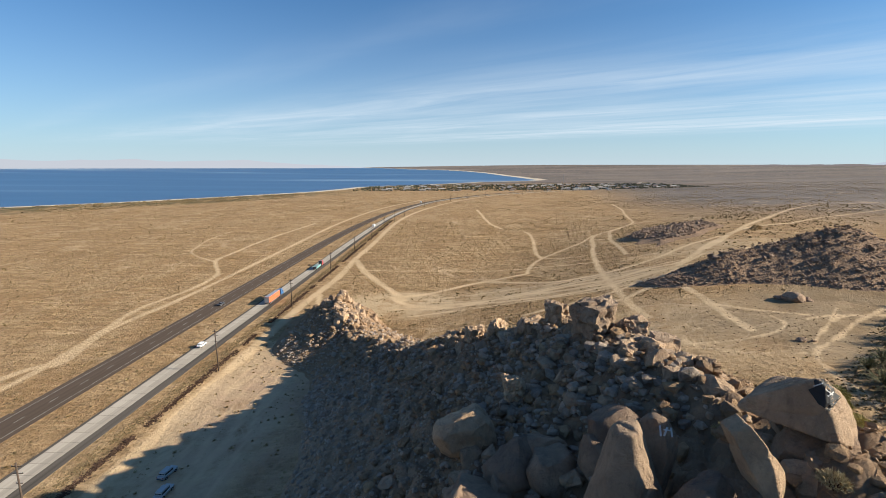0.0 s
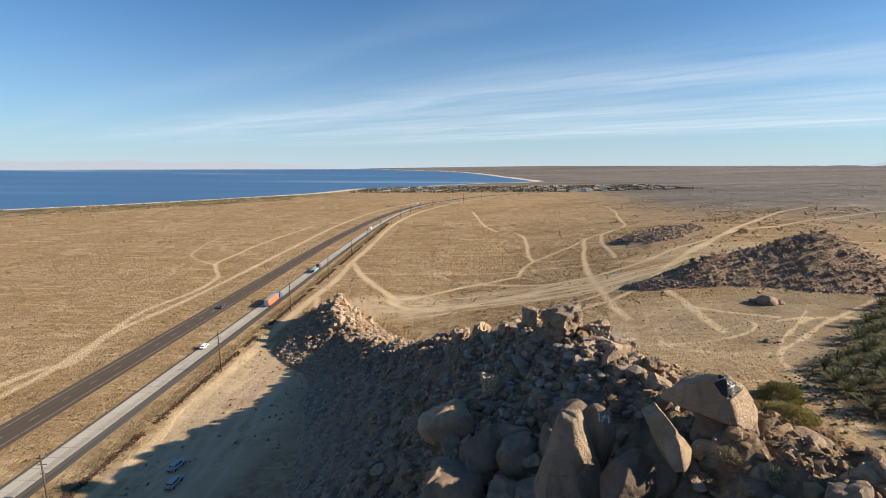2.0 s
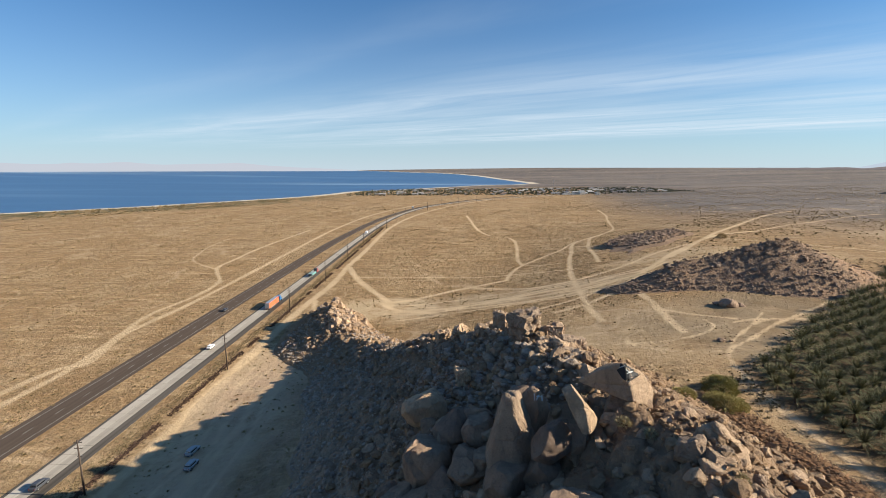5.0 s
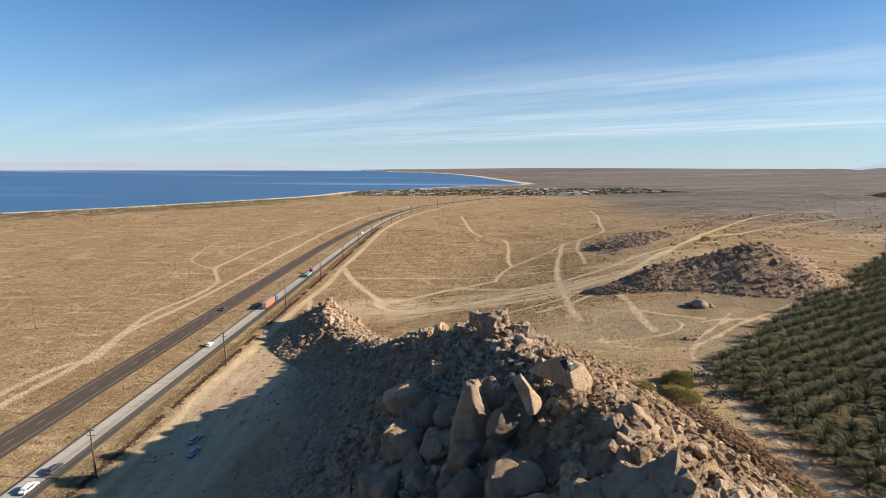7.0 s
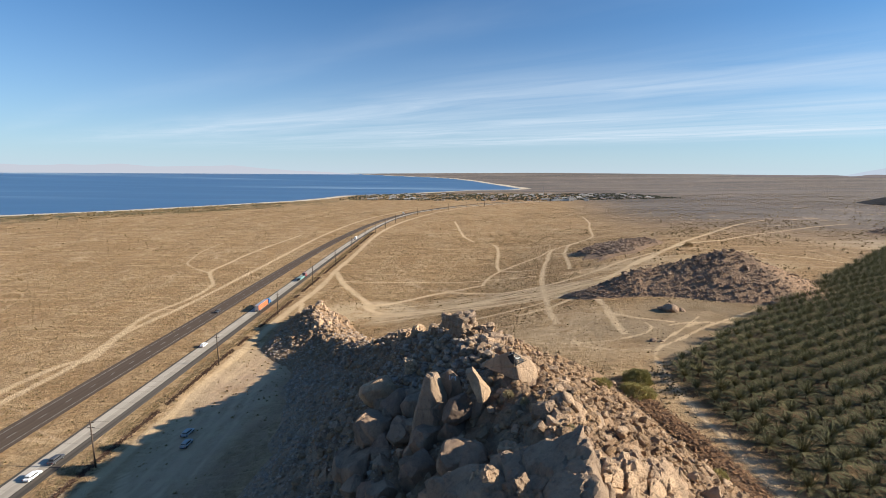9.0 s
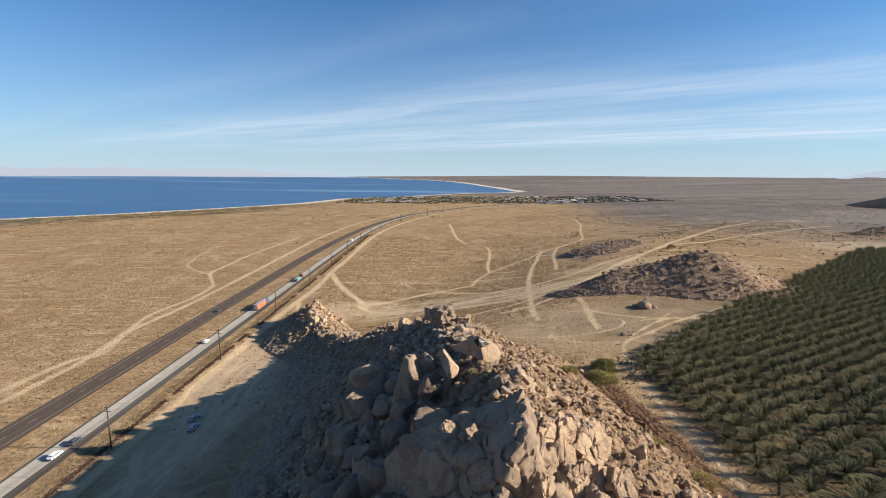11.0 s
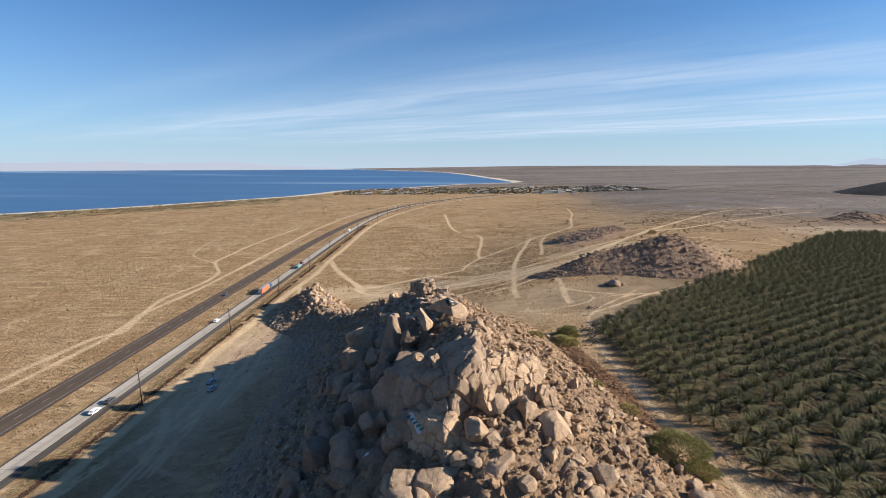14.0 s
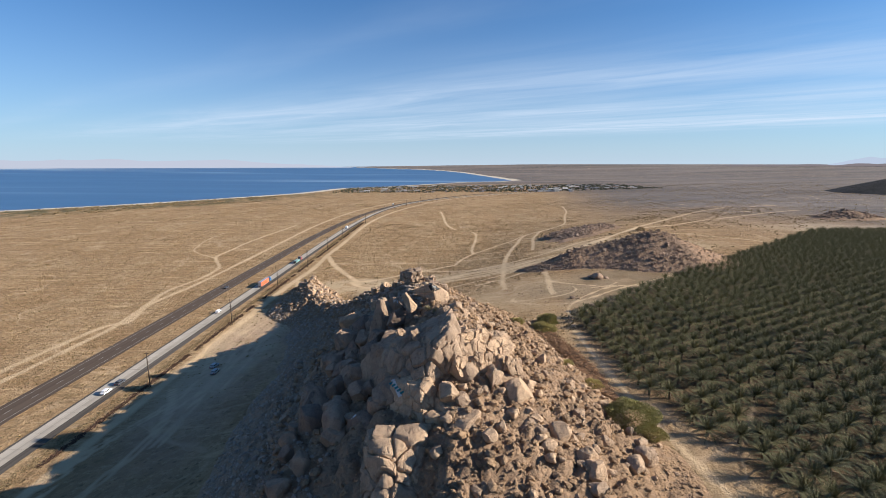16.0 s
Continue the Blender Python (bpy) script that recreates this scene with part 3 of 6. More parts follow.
def build_ground():
    xs = spaced(-5200, -215, 290, 5200, 1.2, 1.042)
    ys = spaced(-1500, -40, 430, 5200, 1.35, 1.020)
    x, y = (a.ravel() for a in np.meshgrid(xs, ys, indexing="ij"))
    z = ground_z(x, y)
    me = mesh_of("ground", np.c_[x, y, z], grid_faces(len(xs), len(ys)), GROUND, True)
    tr = np.zeros(x.shape)
    wob = 0.7 * fbm(x / 7, y / 7)
    for width, pts in TRACKS:
        px, py = [p[0] for p in pts], [p[1] for p in pts]
        k = np.where((x > min(px) - 12) & (x < max(px) + 12) & (y > min(py) - 12) & (y < max(py) + 12))[0]
        d, _, _ = to_line(x[k], y[k], pts)
        soft = width * 0.16 + 0.55 + 0.0009 * np.maximum(0, y[k])
        tr[k] = np.maximum(tr[k], 1 - sstep((d + wob[k] - width * 0.23) / soft))
    # bare, driven-over ground beside the rocks and the road
    def blob(cx, cy, rx, ry, lift=1.0):
        return lift * (1 - sstep((np.hypot((x - cx) / rx, (y - cy) / ry) + 0.25 * fbm(x / 22, y / 22) - 0.55) / 0.6))
    flats = np.maximum.reduce([blob(110, 150, 62, 46, 0.6), blob(-56, 125, 20, 75), blob(96, 40, 12, 110, 0.4), blob(60, 245, 120, 22, 0.7), blob(-20, 240, 40, 30),
                               blob(200, 300, 80, 36, 0.7), blob(440, 400, 70, 40)])
    sd = inland(x, y)
    beach = (1 - sstep((sd - 48 - 18 * fbm(x / 60, y / 60)) / 24)) * (sd > -60)
    spit = (1 - sstep((np.hypot((x + 250) / 150, (y - 1800) / 120) - 0.6) / 0.5)) * (sd > -30)
    # grows with distance, for far scrub and the haze painted over it
    brush_haze = sstep((np.hypot(x - 60, y - 100) - 260) / 600) * sstep((x - 110 - 0.15 * y) / 260)
    brush_haze = np.maximum(brush_haze, sstep((y - 1750) / 500) * (sd > 0))
    marsh = (1 - sstep((sd - 150 - 60 * fbm(x / 120, y / 120)) / 120)) * sstep((sd - 30) / 30) * (1 - sstep((y - 1100) / 500))
    scrub = np.clip(1 - flats - tr, 0, 1)
    # where the ground takes the grove's soil and painted palm shade
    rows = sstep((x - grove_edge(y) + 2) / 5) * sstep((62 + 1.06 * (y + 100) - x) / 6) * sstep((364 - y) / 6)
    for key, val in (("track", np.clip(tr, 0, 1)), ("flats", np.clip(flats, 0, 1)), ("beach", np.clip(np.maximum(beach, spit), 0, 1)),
                     ("brush_haze", np.clip(brush_haze, 0, 1)), ("marsh", np.clip(marsh, 0, 1)), ("scrub", scrub), ("grove", rows), ("dark_flat", np.clip(np.maximum.reduce([blob(150, 172, 44, 34), blob(215, 190, 60, 60), blob(128, 146, 44, 40, 0.75)]), 0, 1)), ("dust_shade_tint", np.clip(blob(-46, 100, 24, 120), 0, 1))):
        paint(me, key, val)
    tagged(new("ground", me), "sandy tan desert plain with tyre tracks and scrub", "ground", kind="structure")


def build_water():
    xs, ys = spaced(-5200, -900, 500, 900, 60, 1.05), spaced(-2500, 600, 5200, 5300, 60, 1.05)
    x, y = (a.ravel() for a in np.meshgrid(xs, ys, indexing="ij"))
    z = WATER_Z + 58 * rise(x, y)
    me = mesh_of("water", np.c_[x, y, z], grid_faces(len(xs), len(ys)), WATER, True)
    tagged(new("water", me), "calm deep blue salt lake to the horizon", "lake", kind="structure")


def build_hill(name, label, height, x0, x1, y0, y1, step, amount, material=HILL_DARK):
    xs, ys = np.arange(x0, x1, step), np.arange(y0, y1, step)
    x, y = (a.ravel() for a in np.meshgrid(xs, ys, indexing="ij"))
    g = ground_z(x, y)
    h = rocky(x, y, height(x, y), g, amount)
    keep = h > g - 1.2
    z = np.where(keep, h, g - 1.2)
    f = grid_faces(len(xs), len(ys))
    f = f[keep[f].any(1)]
    used = np.unique(f)
    back = np.zeros(len(x), int)
    back[used] = np.arange(len(used))
    me = mesh_of(name, np.c_[x, y, z][used], back[f], material, True)
    low = 1 - sstep((h - g - 8) / 14 + 0.3 * fbm(x / 9, y / 9))
    # dust kept to the main ridge's shaded side, where it lifts the shade
    paint(me, "dust_shade_tint", (low * (1 - sstep((x + 2) / 10)) * (1 - sstep((y - 125) / 30)) * (name == "hillside_main"))[used])
    scree = (1.0 if name == "hillside_main" else 0.35) * (1 - sstep((h - g) / 15 + 0.2 * fbm(x / 8, y / 8)))
    if name == "hillside_far":
        scree = np.maximum(scree, sstep((x - 197 + 8 * fbm(x / 9, y / 9)) / 12))
    paint(me, "scree", scree[used])
    tagged(new(name, me), label, "hill", kind="structure")


def hill_b_z(x, y):
    return crest(np.asarray(x, float), np.asarray(y, float), HILL_B) + 0.8 * fbm(np.asarray(x, float) / 12, np.asarray(y, float) / 12)


def mound_z(x, y):
    return crest(np.asarray(x, float), np.asarray(y, float), MOUND) + 0.7 * fbm(np.asarray(x, float) / 10, np.asarray(y, float) / 10)


def spot_hill(cx, cy, rx, ry, top, foot):
    def height(x, y):
        u = np.hypot((x - cx) / rx, (y - cy) / ry) + 0.25 * fbm(x / rx, y / rx)
        return foot + (top - foot) * np.where(u < 1, np.maximum(0, 1 - u) ** 0.9, -0.3 * (u - 1))
    return height


build_ground()
build_water()
build_hill("hillside_main", "steep ridge of tan boulders and loose rubble", main_z, -75, 112, -128, 244, 0.95, 1.0, HILL)
build_hill("hillside_far", "low dark rocky hill on the plain", hill_b_z, 90, 300, 170, 290, 1.3, 0.5)
build_hill("hillside_mound", "low stony mound of dark rubble", mound_z, 105, 300, 300, 490, 1.7, 0.6)
build_hill("hillside_edge", "bare hill beyond the palm grove, shade put into its dark colour", spot_hill(1130, 1030, 170, 150, 62, 21), 800, 1400, 800, 1250, 7, 0.4, HILL_FAR)
build_hill("hillside_stones", "small heap of dark stones beside the grove", spot_hill(530, 488, 50, 26, 33, 21), 470, 600, 450, 525, 2.0, 0.6)

# ---- highway ----


def road_strip(name, line, lo, hi, z, material, label, category="road", kind="structure", parent=None):
    v, f = ribbon(line, lo, hi, z)
    ob = new(name, mesh_of(name, v, f, material))
    if parent:
        ob.parent = parent
        return ob
    return tagged(ob, label, category, kind=kind)


far_line, near_line = smooth_line(ROAD_FAR), smooth_line(ROAD_NEAR)
road_far = road_strip("road_far", far_line, -6.0, 5.6, 0.16, ASPHALT, "brown-grey asphalt carriageway of a divided highway")
road_near = road_strip("road_near", near_line, -4.6, 5.2, 0.14, SHOULDER, "dark asphalt shoulders of the concrete carriageway")


def paint_lines():
    def dashes(line, off, gap, length, y_hi, parent, name="lane_dash"):
        seg = np.r_[0, np.cumsum(np.hypot(*np.diff(line, axis=0).T))]
        me = None
        s = 640.0
        while s < y_hi:
            x, y = np.interp(s, seg, line[:, 0]), np.interp(s, seg, line[:, 1])
            if me is None:
                bm = box(bmesh.new(), 0, 0, 0, 0.16, length, 0.012)
                me = bpy.data.meshes.new(name)
                bm.to_mesh(me)
                bm.free()
                me.materials.append(WHITE_LINE)
            ob = new(name, me)
            ob.parent = parent
            ob.matrix_basis = pose(x + off, y, float(ground_z(x, y)) + 0.172)
            s += gap
    dashes(far_line, 0.0, 12.2, 3.6, 1160, road_far)
    for off in (-3.9, 3.75):
        road_strip("edge_line", far_line, off - 0.07, off + 0.07, 0.168, WHITE_LINE, "", parent=road_far)


def concrete_slabs():
    """The two concrete lanes, slab by slab beside the camera's way, and one strip further off."""
    length = 4.6
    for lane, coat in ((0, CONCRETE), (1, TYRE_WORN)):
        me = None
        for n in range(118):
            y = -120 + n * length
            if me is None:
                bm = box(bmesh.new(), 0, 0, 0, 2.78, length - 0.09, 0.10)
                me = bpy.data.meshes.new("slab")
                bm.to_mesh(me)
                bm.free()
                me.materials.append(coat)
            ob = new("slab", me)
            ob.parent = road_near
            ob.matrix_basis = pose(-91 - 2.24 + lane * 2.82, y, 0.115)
    cut = near_line[near_line[:, 1] > -120 + 118 * length - 2.3]
    road_strip("slab_rest", cut, -3.64, 1.98, 0.165, CONCRETE, "", parent=road_near)
    cut = near_line[near_line[:, 1] < -122]
    road_strip("slab_rest", cut, -3.64, 1.98, 0.165, CONCRETE, "", parent=road_near)


paint_lines()

# ---- poles ----


def pole_line():
    def crossarm(parent, z, half):
        bm = box(bmesh.new(), 0, 0.14, z, half * 2, 0.12, 0.14, 0.02)
        arm = part("crossarm", bm, WOOD, parent)
        for k in (-0.92, -0.45, 0.45, 0.92):
            b = tube(bmesh.new(), (k * half, 0.14, z + 0.07), (k * half, 0.14, z + 0.30), 0.06, 0.045, 6)
            part("insulator", b, INSULATOR, arm)

    first = new("utility_pole")
    bm = tube(bmesh.new(), (0, 0, -0.6), (0, 0, 15.0), 0.24, 0.15, 10)
    part("shaft", bm, WOOD, first, smooth=True)
    crossarm(first, 14.2, 0.95)
    crossarm(first, 12.7, 0.95)
    crossarm(first, 10.6, 0.6)
    tagged(first, "tall weathered wooden utility pole with short crossarms", "utility pole", "poles along the highway")
    ys = [81 + 76.9 * n for n in range(-1, 20)]
    line = smooth_line([(-75, -300), (-75, 480), (-72, 640), (-63, 760), (-44, 890), (-8, 1000), (50, 1100), (130, 1200), (230, 1300), (380, 1410)])
    seg = np.r_[0, np.cumsum(np.hypot(*np.diff(line, axis=0).T))]
    made = first
    for n, y in enumerate(ys):
        s = y + 300
        px, py = np.interp(s, seg, line[:, 0]), np.interp(s, seg, line[:, 1])
        if px > 360:
            break
        m = pose(px, py, float(ground_z(px, py)), 1.2 * math.sin(n * 2.3), 1.4 * math.cos(n * 1.7), 8 * math.sin(n))
        if n == 0:
            first.matrix_basis = m
        else:
            copy_thing(first, m)


INSULATOR = plain("grey_insulator", (0.22, 0.21, 0.2), 0.4)
pole_line()

# ---- boulders ----


def rock_verts(seed, level=3, cuts=16, rough=0.10, flat=0.68):
    """A boulder of unit radius: a ball cut by random planes and roughened."""
    bm = bmesh.new()
    bmesh.ops.create_icosphere(bm, subdivisions=level, radius=1.0)
    v = np.array([p.co for p in bm.verts])
    f = np.array([[q.index for q in t.verts] for t in bm.faces])
    bm.free()
    rng = np.random.default_rng(seed)
    for _ in range(cuts):
        n = rng.normal(size=3)
        n /= np.linalg.norm(n)
        d = rng.uniform(flat - 0.18, flat + 0.14)
        over = np.maximum(0, v @ n - d)
        v = v - (over * rng.uniform(0.85, 1.0))[:, None] * n
    off = seed * 7.13
    if rough:
        r = rough * fbm(v[:, 0] * 1.7 + off, v[:, 1] * 1.7, v[:, 2] * 1.7, 4) + rough * 0.5 * fbm(v[:, 0] * 6 + off, v[:, 1] * 6, v[:, 2] * 6, 3)
        v = v * (1 + r)[:, None]
    lo, hi = v.min(0), v.max(0)
    return (v - (lo + hi) / 2) / ((hi - lo) / 2), f


def block_verts(seed, level=4, rough=0.05, planes=None, chamfers=5):
    """An angular block: a rounded cube split along joints, or along the given planes (normal and distance)."""
    bm = bmesh.new()
    bmesh.ops.create_icosphere(bm, subdivisions=level, radius=1.0)
    v = np.array([p.co for p in bm.verts])
    f = np.array([[q.index for q in t.verts] for t in bm.faces])
    bm.free()
    rng = np.random.default_rng(seed)
    v = v / (np.abs(v) ** 5).sum(1)[:, None] ** 0.2
    cut = []
    if planes is None:
        for axis in range(3):
            for sign in (-1, 1):
                n = rng.normal(0, 0.22, 3)
                n[axis] += sign
                cut.append((n, rng.uniform(0.72, 0.95)))
        for _ in range(chamfers):
            n = rng.normal(size=3)
            cut.append((n, rng.uniform(0.72, 1.05)))
    else:
        cut = [(np.array(p[:3]), p[3]) for p in planes]
    for n, d in cut:
        n = n / np.linalg.norm(n)
        v = v - np.maximum(0, v @ n - d)[:, None] * n
    off = seed * 3.71
    r = rough * fbm(v[:, 0] * 1.6 + off, v[:, 1] * 1.6, v[:, 2] * 1.6, 4) + rough * 0.45 * fbm(v[:, 0] * 5 + off, v[:, 1] * 5, v[:, 2] * 5, 4)
    # weathered clefts
    for k in (1, 2):
        n = fbm(v[:, 0] * 0.9 * k + off, v[:, 1] * 0.9 * k - off, v[:, 2] * 0.9 * k, 3)
        r -= (0.075 / k) * np.exp(-(n / 0.045) ** 2)
    v = v * (1 + r)[:, None]
    lo, hi = v.min(0), v.max(0)
    return (v - (lo + hi) / 2) / ((hi - lo) / 2), f


def chips(p, cell, seed, tilt=0.24, step=0.30, crack=0.30, width=0.07):
    """How far broken rock stands out at p: each joint-bounded chip has a tilt and a step of its own, with a cleft between."""
    q = p / cell
    i = np.floor(q)
    f1 = np.full(len(p), 9.0)
    f2, val = f1.copy(), np.zeros(len(p))
    for a in (-1, 0, 1):
        for b in (-1, 0, 1):
            for c in (-1, 0, 1):
                k = i + np.array([a, b, c])
                h = [_hash(k[:, 0] + 131 * seed, k[:, 1] + 57 * n, k[:, 2] + 7 * n) for n in range(7)]
                d = q - k - 0.15 - 0.7 * np.stack(h[:3], 1)
                r = np.sqrt((d * d).sum(1))
                near = r < f1
                f2 = np.where(near, f1, np.minimum(f2, r))
                val = np.where(near, (d * (np.stack(h[3:6], 1) - 0.5)).sum(1) * 2 * tilt + step * (h[6] - 0.5), val)
                f1 = np.where(near, r, f1)
    return cell * (val - crack * np.exp(-((f2 - f1) / width) ** 2))


def broken(v, seed, coarse, amount=1.0):
    """Chips at two sizes and grain on a rock's surface, in metres."""
    out = v / np.maximum(1e-6, np.linalg.norm(v, axis=1))[:, None]
    w = v + 0.22 * coarse * np.stack([fbm(v[:, 0] / coarse + k * 9.1 + seed, v[:, 1] / coarse, v[:, 2] / coarse, 3) for k in range(3)], 1)
    d = chips(w, coarse, seed) + chips(w, coarse * 0.36, seed + 5, 0.16, 0.16, 0.12, 0.07)
    d = d + 0.06 * fbm(v[:, 0] * 2.6 + seed, v[:, 1] * 2.6, v[:, 2] * 2.6, 3)
    return v + out * (amount * d)[:, None]


def massif(seed, centre, faces, label, level=6, coarse=2.6, amount=1.0, crisp=16.0):
    """A mass of jointed rock bounded by broken faces. Faces: a place on each one and its outward direction."""
    bm = bmesh.new()
    bmesh.ops.create_icosphere(bm, subdivisions=level, radius=1.0)
    v = np.array([p.co for p in bm.verts])
    f = np.array([[q.index for q in t.verts] for t in bm.faces])
    bm.free()
    c, total = np.array(centre, float), np.zeros(len(v))
    for place, way in faces:
        n = np.array(way, float) / np.linalg.norm(way)
        total += (np.maximum(0, v @ n) / max(0.3, float(n @ (np.array(place) - c)))) ** crisp
    v = broken(v * (total ** (-1 / crisp))[:, None], seed, coarse, amount)
    me = mesh_of("boulder", v, f, ROCK, True)
    me.set_sharp_from_angle(angle=radians(24))
    ob = new("boulder", me)
    ob.matrix_basis = Matrix.Translation(centre)
    return tagged(ob, label, "boulder", "boulders of the ridge")


def block(seed, x, y, top, size, turn=(0, 0, 0), label="angular tan block of rock", rough=0.05, planes=None, level=4, name="boulder"):
    """A single angular block with its middle over x, y and its highest point at top."""
    v, f = block_verts(seed, level, rough, planes)
    v = v * np.array(size) / 2
    me = mesh_of(name, broken(v, seed, min(3.0, 0.36 * max(size)), 0.85 if level > 3 else 0.5), f, ROCK, True)
    me.set_sharp_from_angle(angle=radians(24))
    ob = new(name, me)
    m = pose(0, 0, 0, *turn)
    peak = max((m.to_3x3() @ p.co).z for p in me.vertices)
    ob.matrix_basis = Matrix.Translation((x, y, top - peak)) @ m
    return tagged(ob, label, "boulder", "boulders of the ridge")


def rock_mesh(name, seed, level, material, cuts=9, rough=0.1, flat=0.72, stretch=(1, 1, 1)):
    v, f = rock_verts(seed, level, cuts, rough, flat)
    me = mesh_of(name, v * np.array(stretch), f, material, True)
    me.set_sharp_from_angle(angle=radians(28))
    return me


def hill_top(x, y):
    """The rocky surface of the main ridge, or the ground beside it."""
    x, y = np.atleast_1d(np.asarray(x, float)), np.atleast_1d(np.asarray(y, float))
    g = ground_z(x, y)
    return np.maximum(g, rocky(x, y, main_z(x, y), g))


def boulder(seed, x, y, top, size, turn=(0, 0, 0), label="large tan boulder among the rubble", cuts=9, rough=0.09, flat=0.70, level=4, material=None):
    """A single boulder whose highest point stands at top."""
    me = rock_mesh("boulder", seed, level, material or ROCK, cuts, rough, flat, tuple(s / 2 for s in size))
    ob = new("boulder", me)
    m = pose(0, 0, 0, *turn)
    co = np.array([m.to_3x3() @ p.co for p in me.vertices])
    peak = co[np.argmax(co[:, 2])]
    ob.matrix_basis = Matrix.Translation((x - peak[0] * 0.5, y - peak[1] * 0.5, top - peak[2])) @ m
    return tagged(ob, label, "boulder", "boulders of the ridge")


def facet(seed, x, y, top, size, face, label, turn=(0, 0, 0), depth=0.40, rough=0.10, level=5, more=()):
    """A jointed block with one broad broken face towards the given direction, and further faces with their depths."""
    rng = np.random.default_rng(seed)
    sized = np.array(size, float)
    planes = []
    for p in ((*face, depth), *more):
        n = np.array(p[:3]) * sized
        planes.append((*(n / np.linalg.norm(n)), p[3]))
    for axis, sign in ((0, 1), (0, -1), (1, 1), (2, 1)):
        n = rng.normal(0, 0.2, 3)
        n[axis] += sign
        planes.append((*n, rng.uniform(0.66, 0.85)))
    for _ in range(9):
        planes.append((*rng.normal(size=3), rng.uniform(0.70, 0.98)))
    return block(seed, x, y, top, size, turn, label, rough, planes, level)


# the ones that stand out along the crest
LIT = (0.62, -0.66, 0.42)
massif(11, (37.8, 38.8, 50.6), (((39.5, 36.8, 50.5), (0.60, -0.75, 0.28)), ((37, 36.5, 50.5), (-0.35, -0.92, 0.15)), ((35, 38, 52.4), (-0.36, 0.38, 0.90)), ((39, 38, 52.9), (0.35, 0.38, 0.90)),
                             ((41.5, 38, 50.9), (0.84, 0, 0.54)), ((42.6, 38, 47.9), (0.98, 0, -0.19)), ((37, 38, 48.8), (-0.29, -0.10, -0.95)), ((37, 42.4, 50), (0, 1, 0)), ((34.5, 40.5, 50), (-0.6, 0.8, 0))),
       "huge wedge-shaped boulder balanced on the crest, painted black at its tip", 6, 5.5, 0.10, 24.0)
massif(12, (23.2, 37.6, 43.6), (((24.4, 36.6, 46.0), (0.90, -0.28, 0.34)), ((22.8, 35.6, 45), (-0.28, -0.94, 0.20)), ((21.0, 37, 46), (-0.97, 0, 0.24)), ((22.9, 37, 48.9), (-0.1, 0, 0.99)),
                             ((23, 39.4, 43), (0, 1, 0.05)), ((23, 38, 39.0), (0, 0, -1)), ((24.2, 36, 44), (0.55, -0.80, 0.22))),
       "tall leaning slab of tan rock with a sunlit edge", 6, 5.0, 0.10, 18.0)
massif(13, (31.2, 34.4, 48.7), (((32.0, 33.0, 49.0), (0.70, -0.65, 0.30)), ((30.4, 32.9, 49.0), (-0.30, -0.93, 0.20)), ((29.6, 34, 49.3), (-0.90, 0, -0.43)), ((32.0, 34, 49.3), (0.78, 0, 0.62)),
                             ((29.6, 34, 51.2), (-0.5, 0, 0.87)), ((33.2, 34, 46.8), (0.9, 0, -0.4)), ((31.2, 35.5, 48), (0, 1, 0)), ((32, 34, 46.3), (0.2, 0, -0.98))),
       "leaning slab of pale rock with a broad sunlit face", 6, 5.0, 0.08, 22.0)
# boulders in ROCK_DARK here have the shade put into their colour
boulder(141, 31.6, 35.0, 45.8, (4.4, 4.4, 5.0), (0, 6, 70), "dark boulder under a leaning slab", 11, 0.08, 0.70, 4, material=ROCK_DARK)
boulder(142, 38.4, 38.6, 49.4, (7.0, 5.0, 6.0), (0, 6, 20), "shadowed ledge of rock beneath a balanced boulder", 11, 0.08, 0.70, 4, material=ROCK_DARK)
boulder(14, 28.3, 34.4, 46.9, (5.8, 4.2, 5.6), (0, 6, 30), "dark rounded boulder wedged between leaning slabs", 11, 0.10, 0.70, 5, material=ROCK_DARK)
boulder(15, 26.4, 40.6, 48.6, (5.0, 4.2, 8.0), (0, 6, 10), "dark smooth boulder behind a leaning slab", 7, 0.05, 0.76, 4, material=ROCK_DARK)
boulder(61, 40.4, 36.8, 46.8, (5.0, 3.6, 3.4), (0, 14, 10), "sunlit ledge of rock under a balanced boulder", 9, 0.08, 0.68, 4)
boulder(62, 43.6, 35.4, 46.2, (5.6, 4.4, 4.4), (0, 10, 30), "pale knobbly boulder in the sun", 9, 0.09, 0.70, 4)
boulder(63, 46.2, 33.6, 45.6, (4.8, 4.2, 4.6), (0, 16, 0), "pale knobbly boulder in the sun", 9, 0.09, 0.70, 4)
boulder(64, 47.6, 38.4, 47.2, (6.5, 5.6, 5.4), (0, 8, 40), "grey-brown outcrop on the sunny crest", 9, 0.09, 0.70, 4)
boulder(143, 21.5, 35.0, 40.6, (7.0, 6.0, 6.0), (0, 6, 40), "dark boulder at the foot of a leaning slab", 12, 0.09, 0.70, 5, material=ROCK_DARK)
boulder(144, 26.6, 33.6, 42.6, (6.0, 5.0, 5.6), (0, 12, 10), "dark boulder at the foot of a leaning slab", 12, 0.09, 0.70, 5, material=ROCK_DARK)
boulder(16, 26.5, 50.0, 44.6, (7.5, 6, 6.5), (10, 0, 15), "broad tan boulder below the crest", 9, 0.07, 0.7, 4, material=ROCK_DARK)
boulder(17, 9.7, 62.5, 37.2, (9.0, 8, 8.6), (0, 12, 0), "big boulder with a sunlit cap on the shaded slope", 12, 0.10, 0.70, 5)
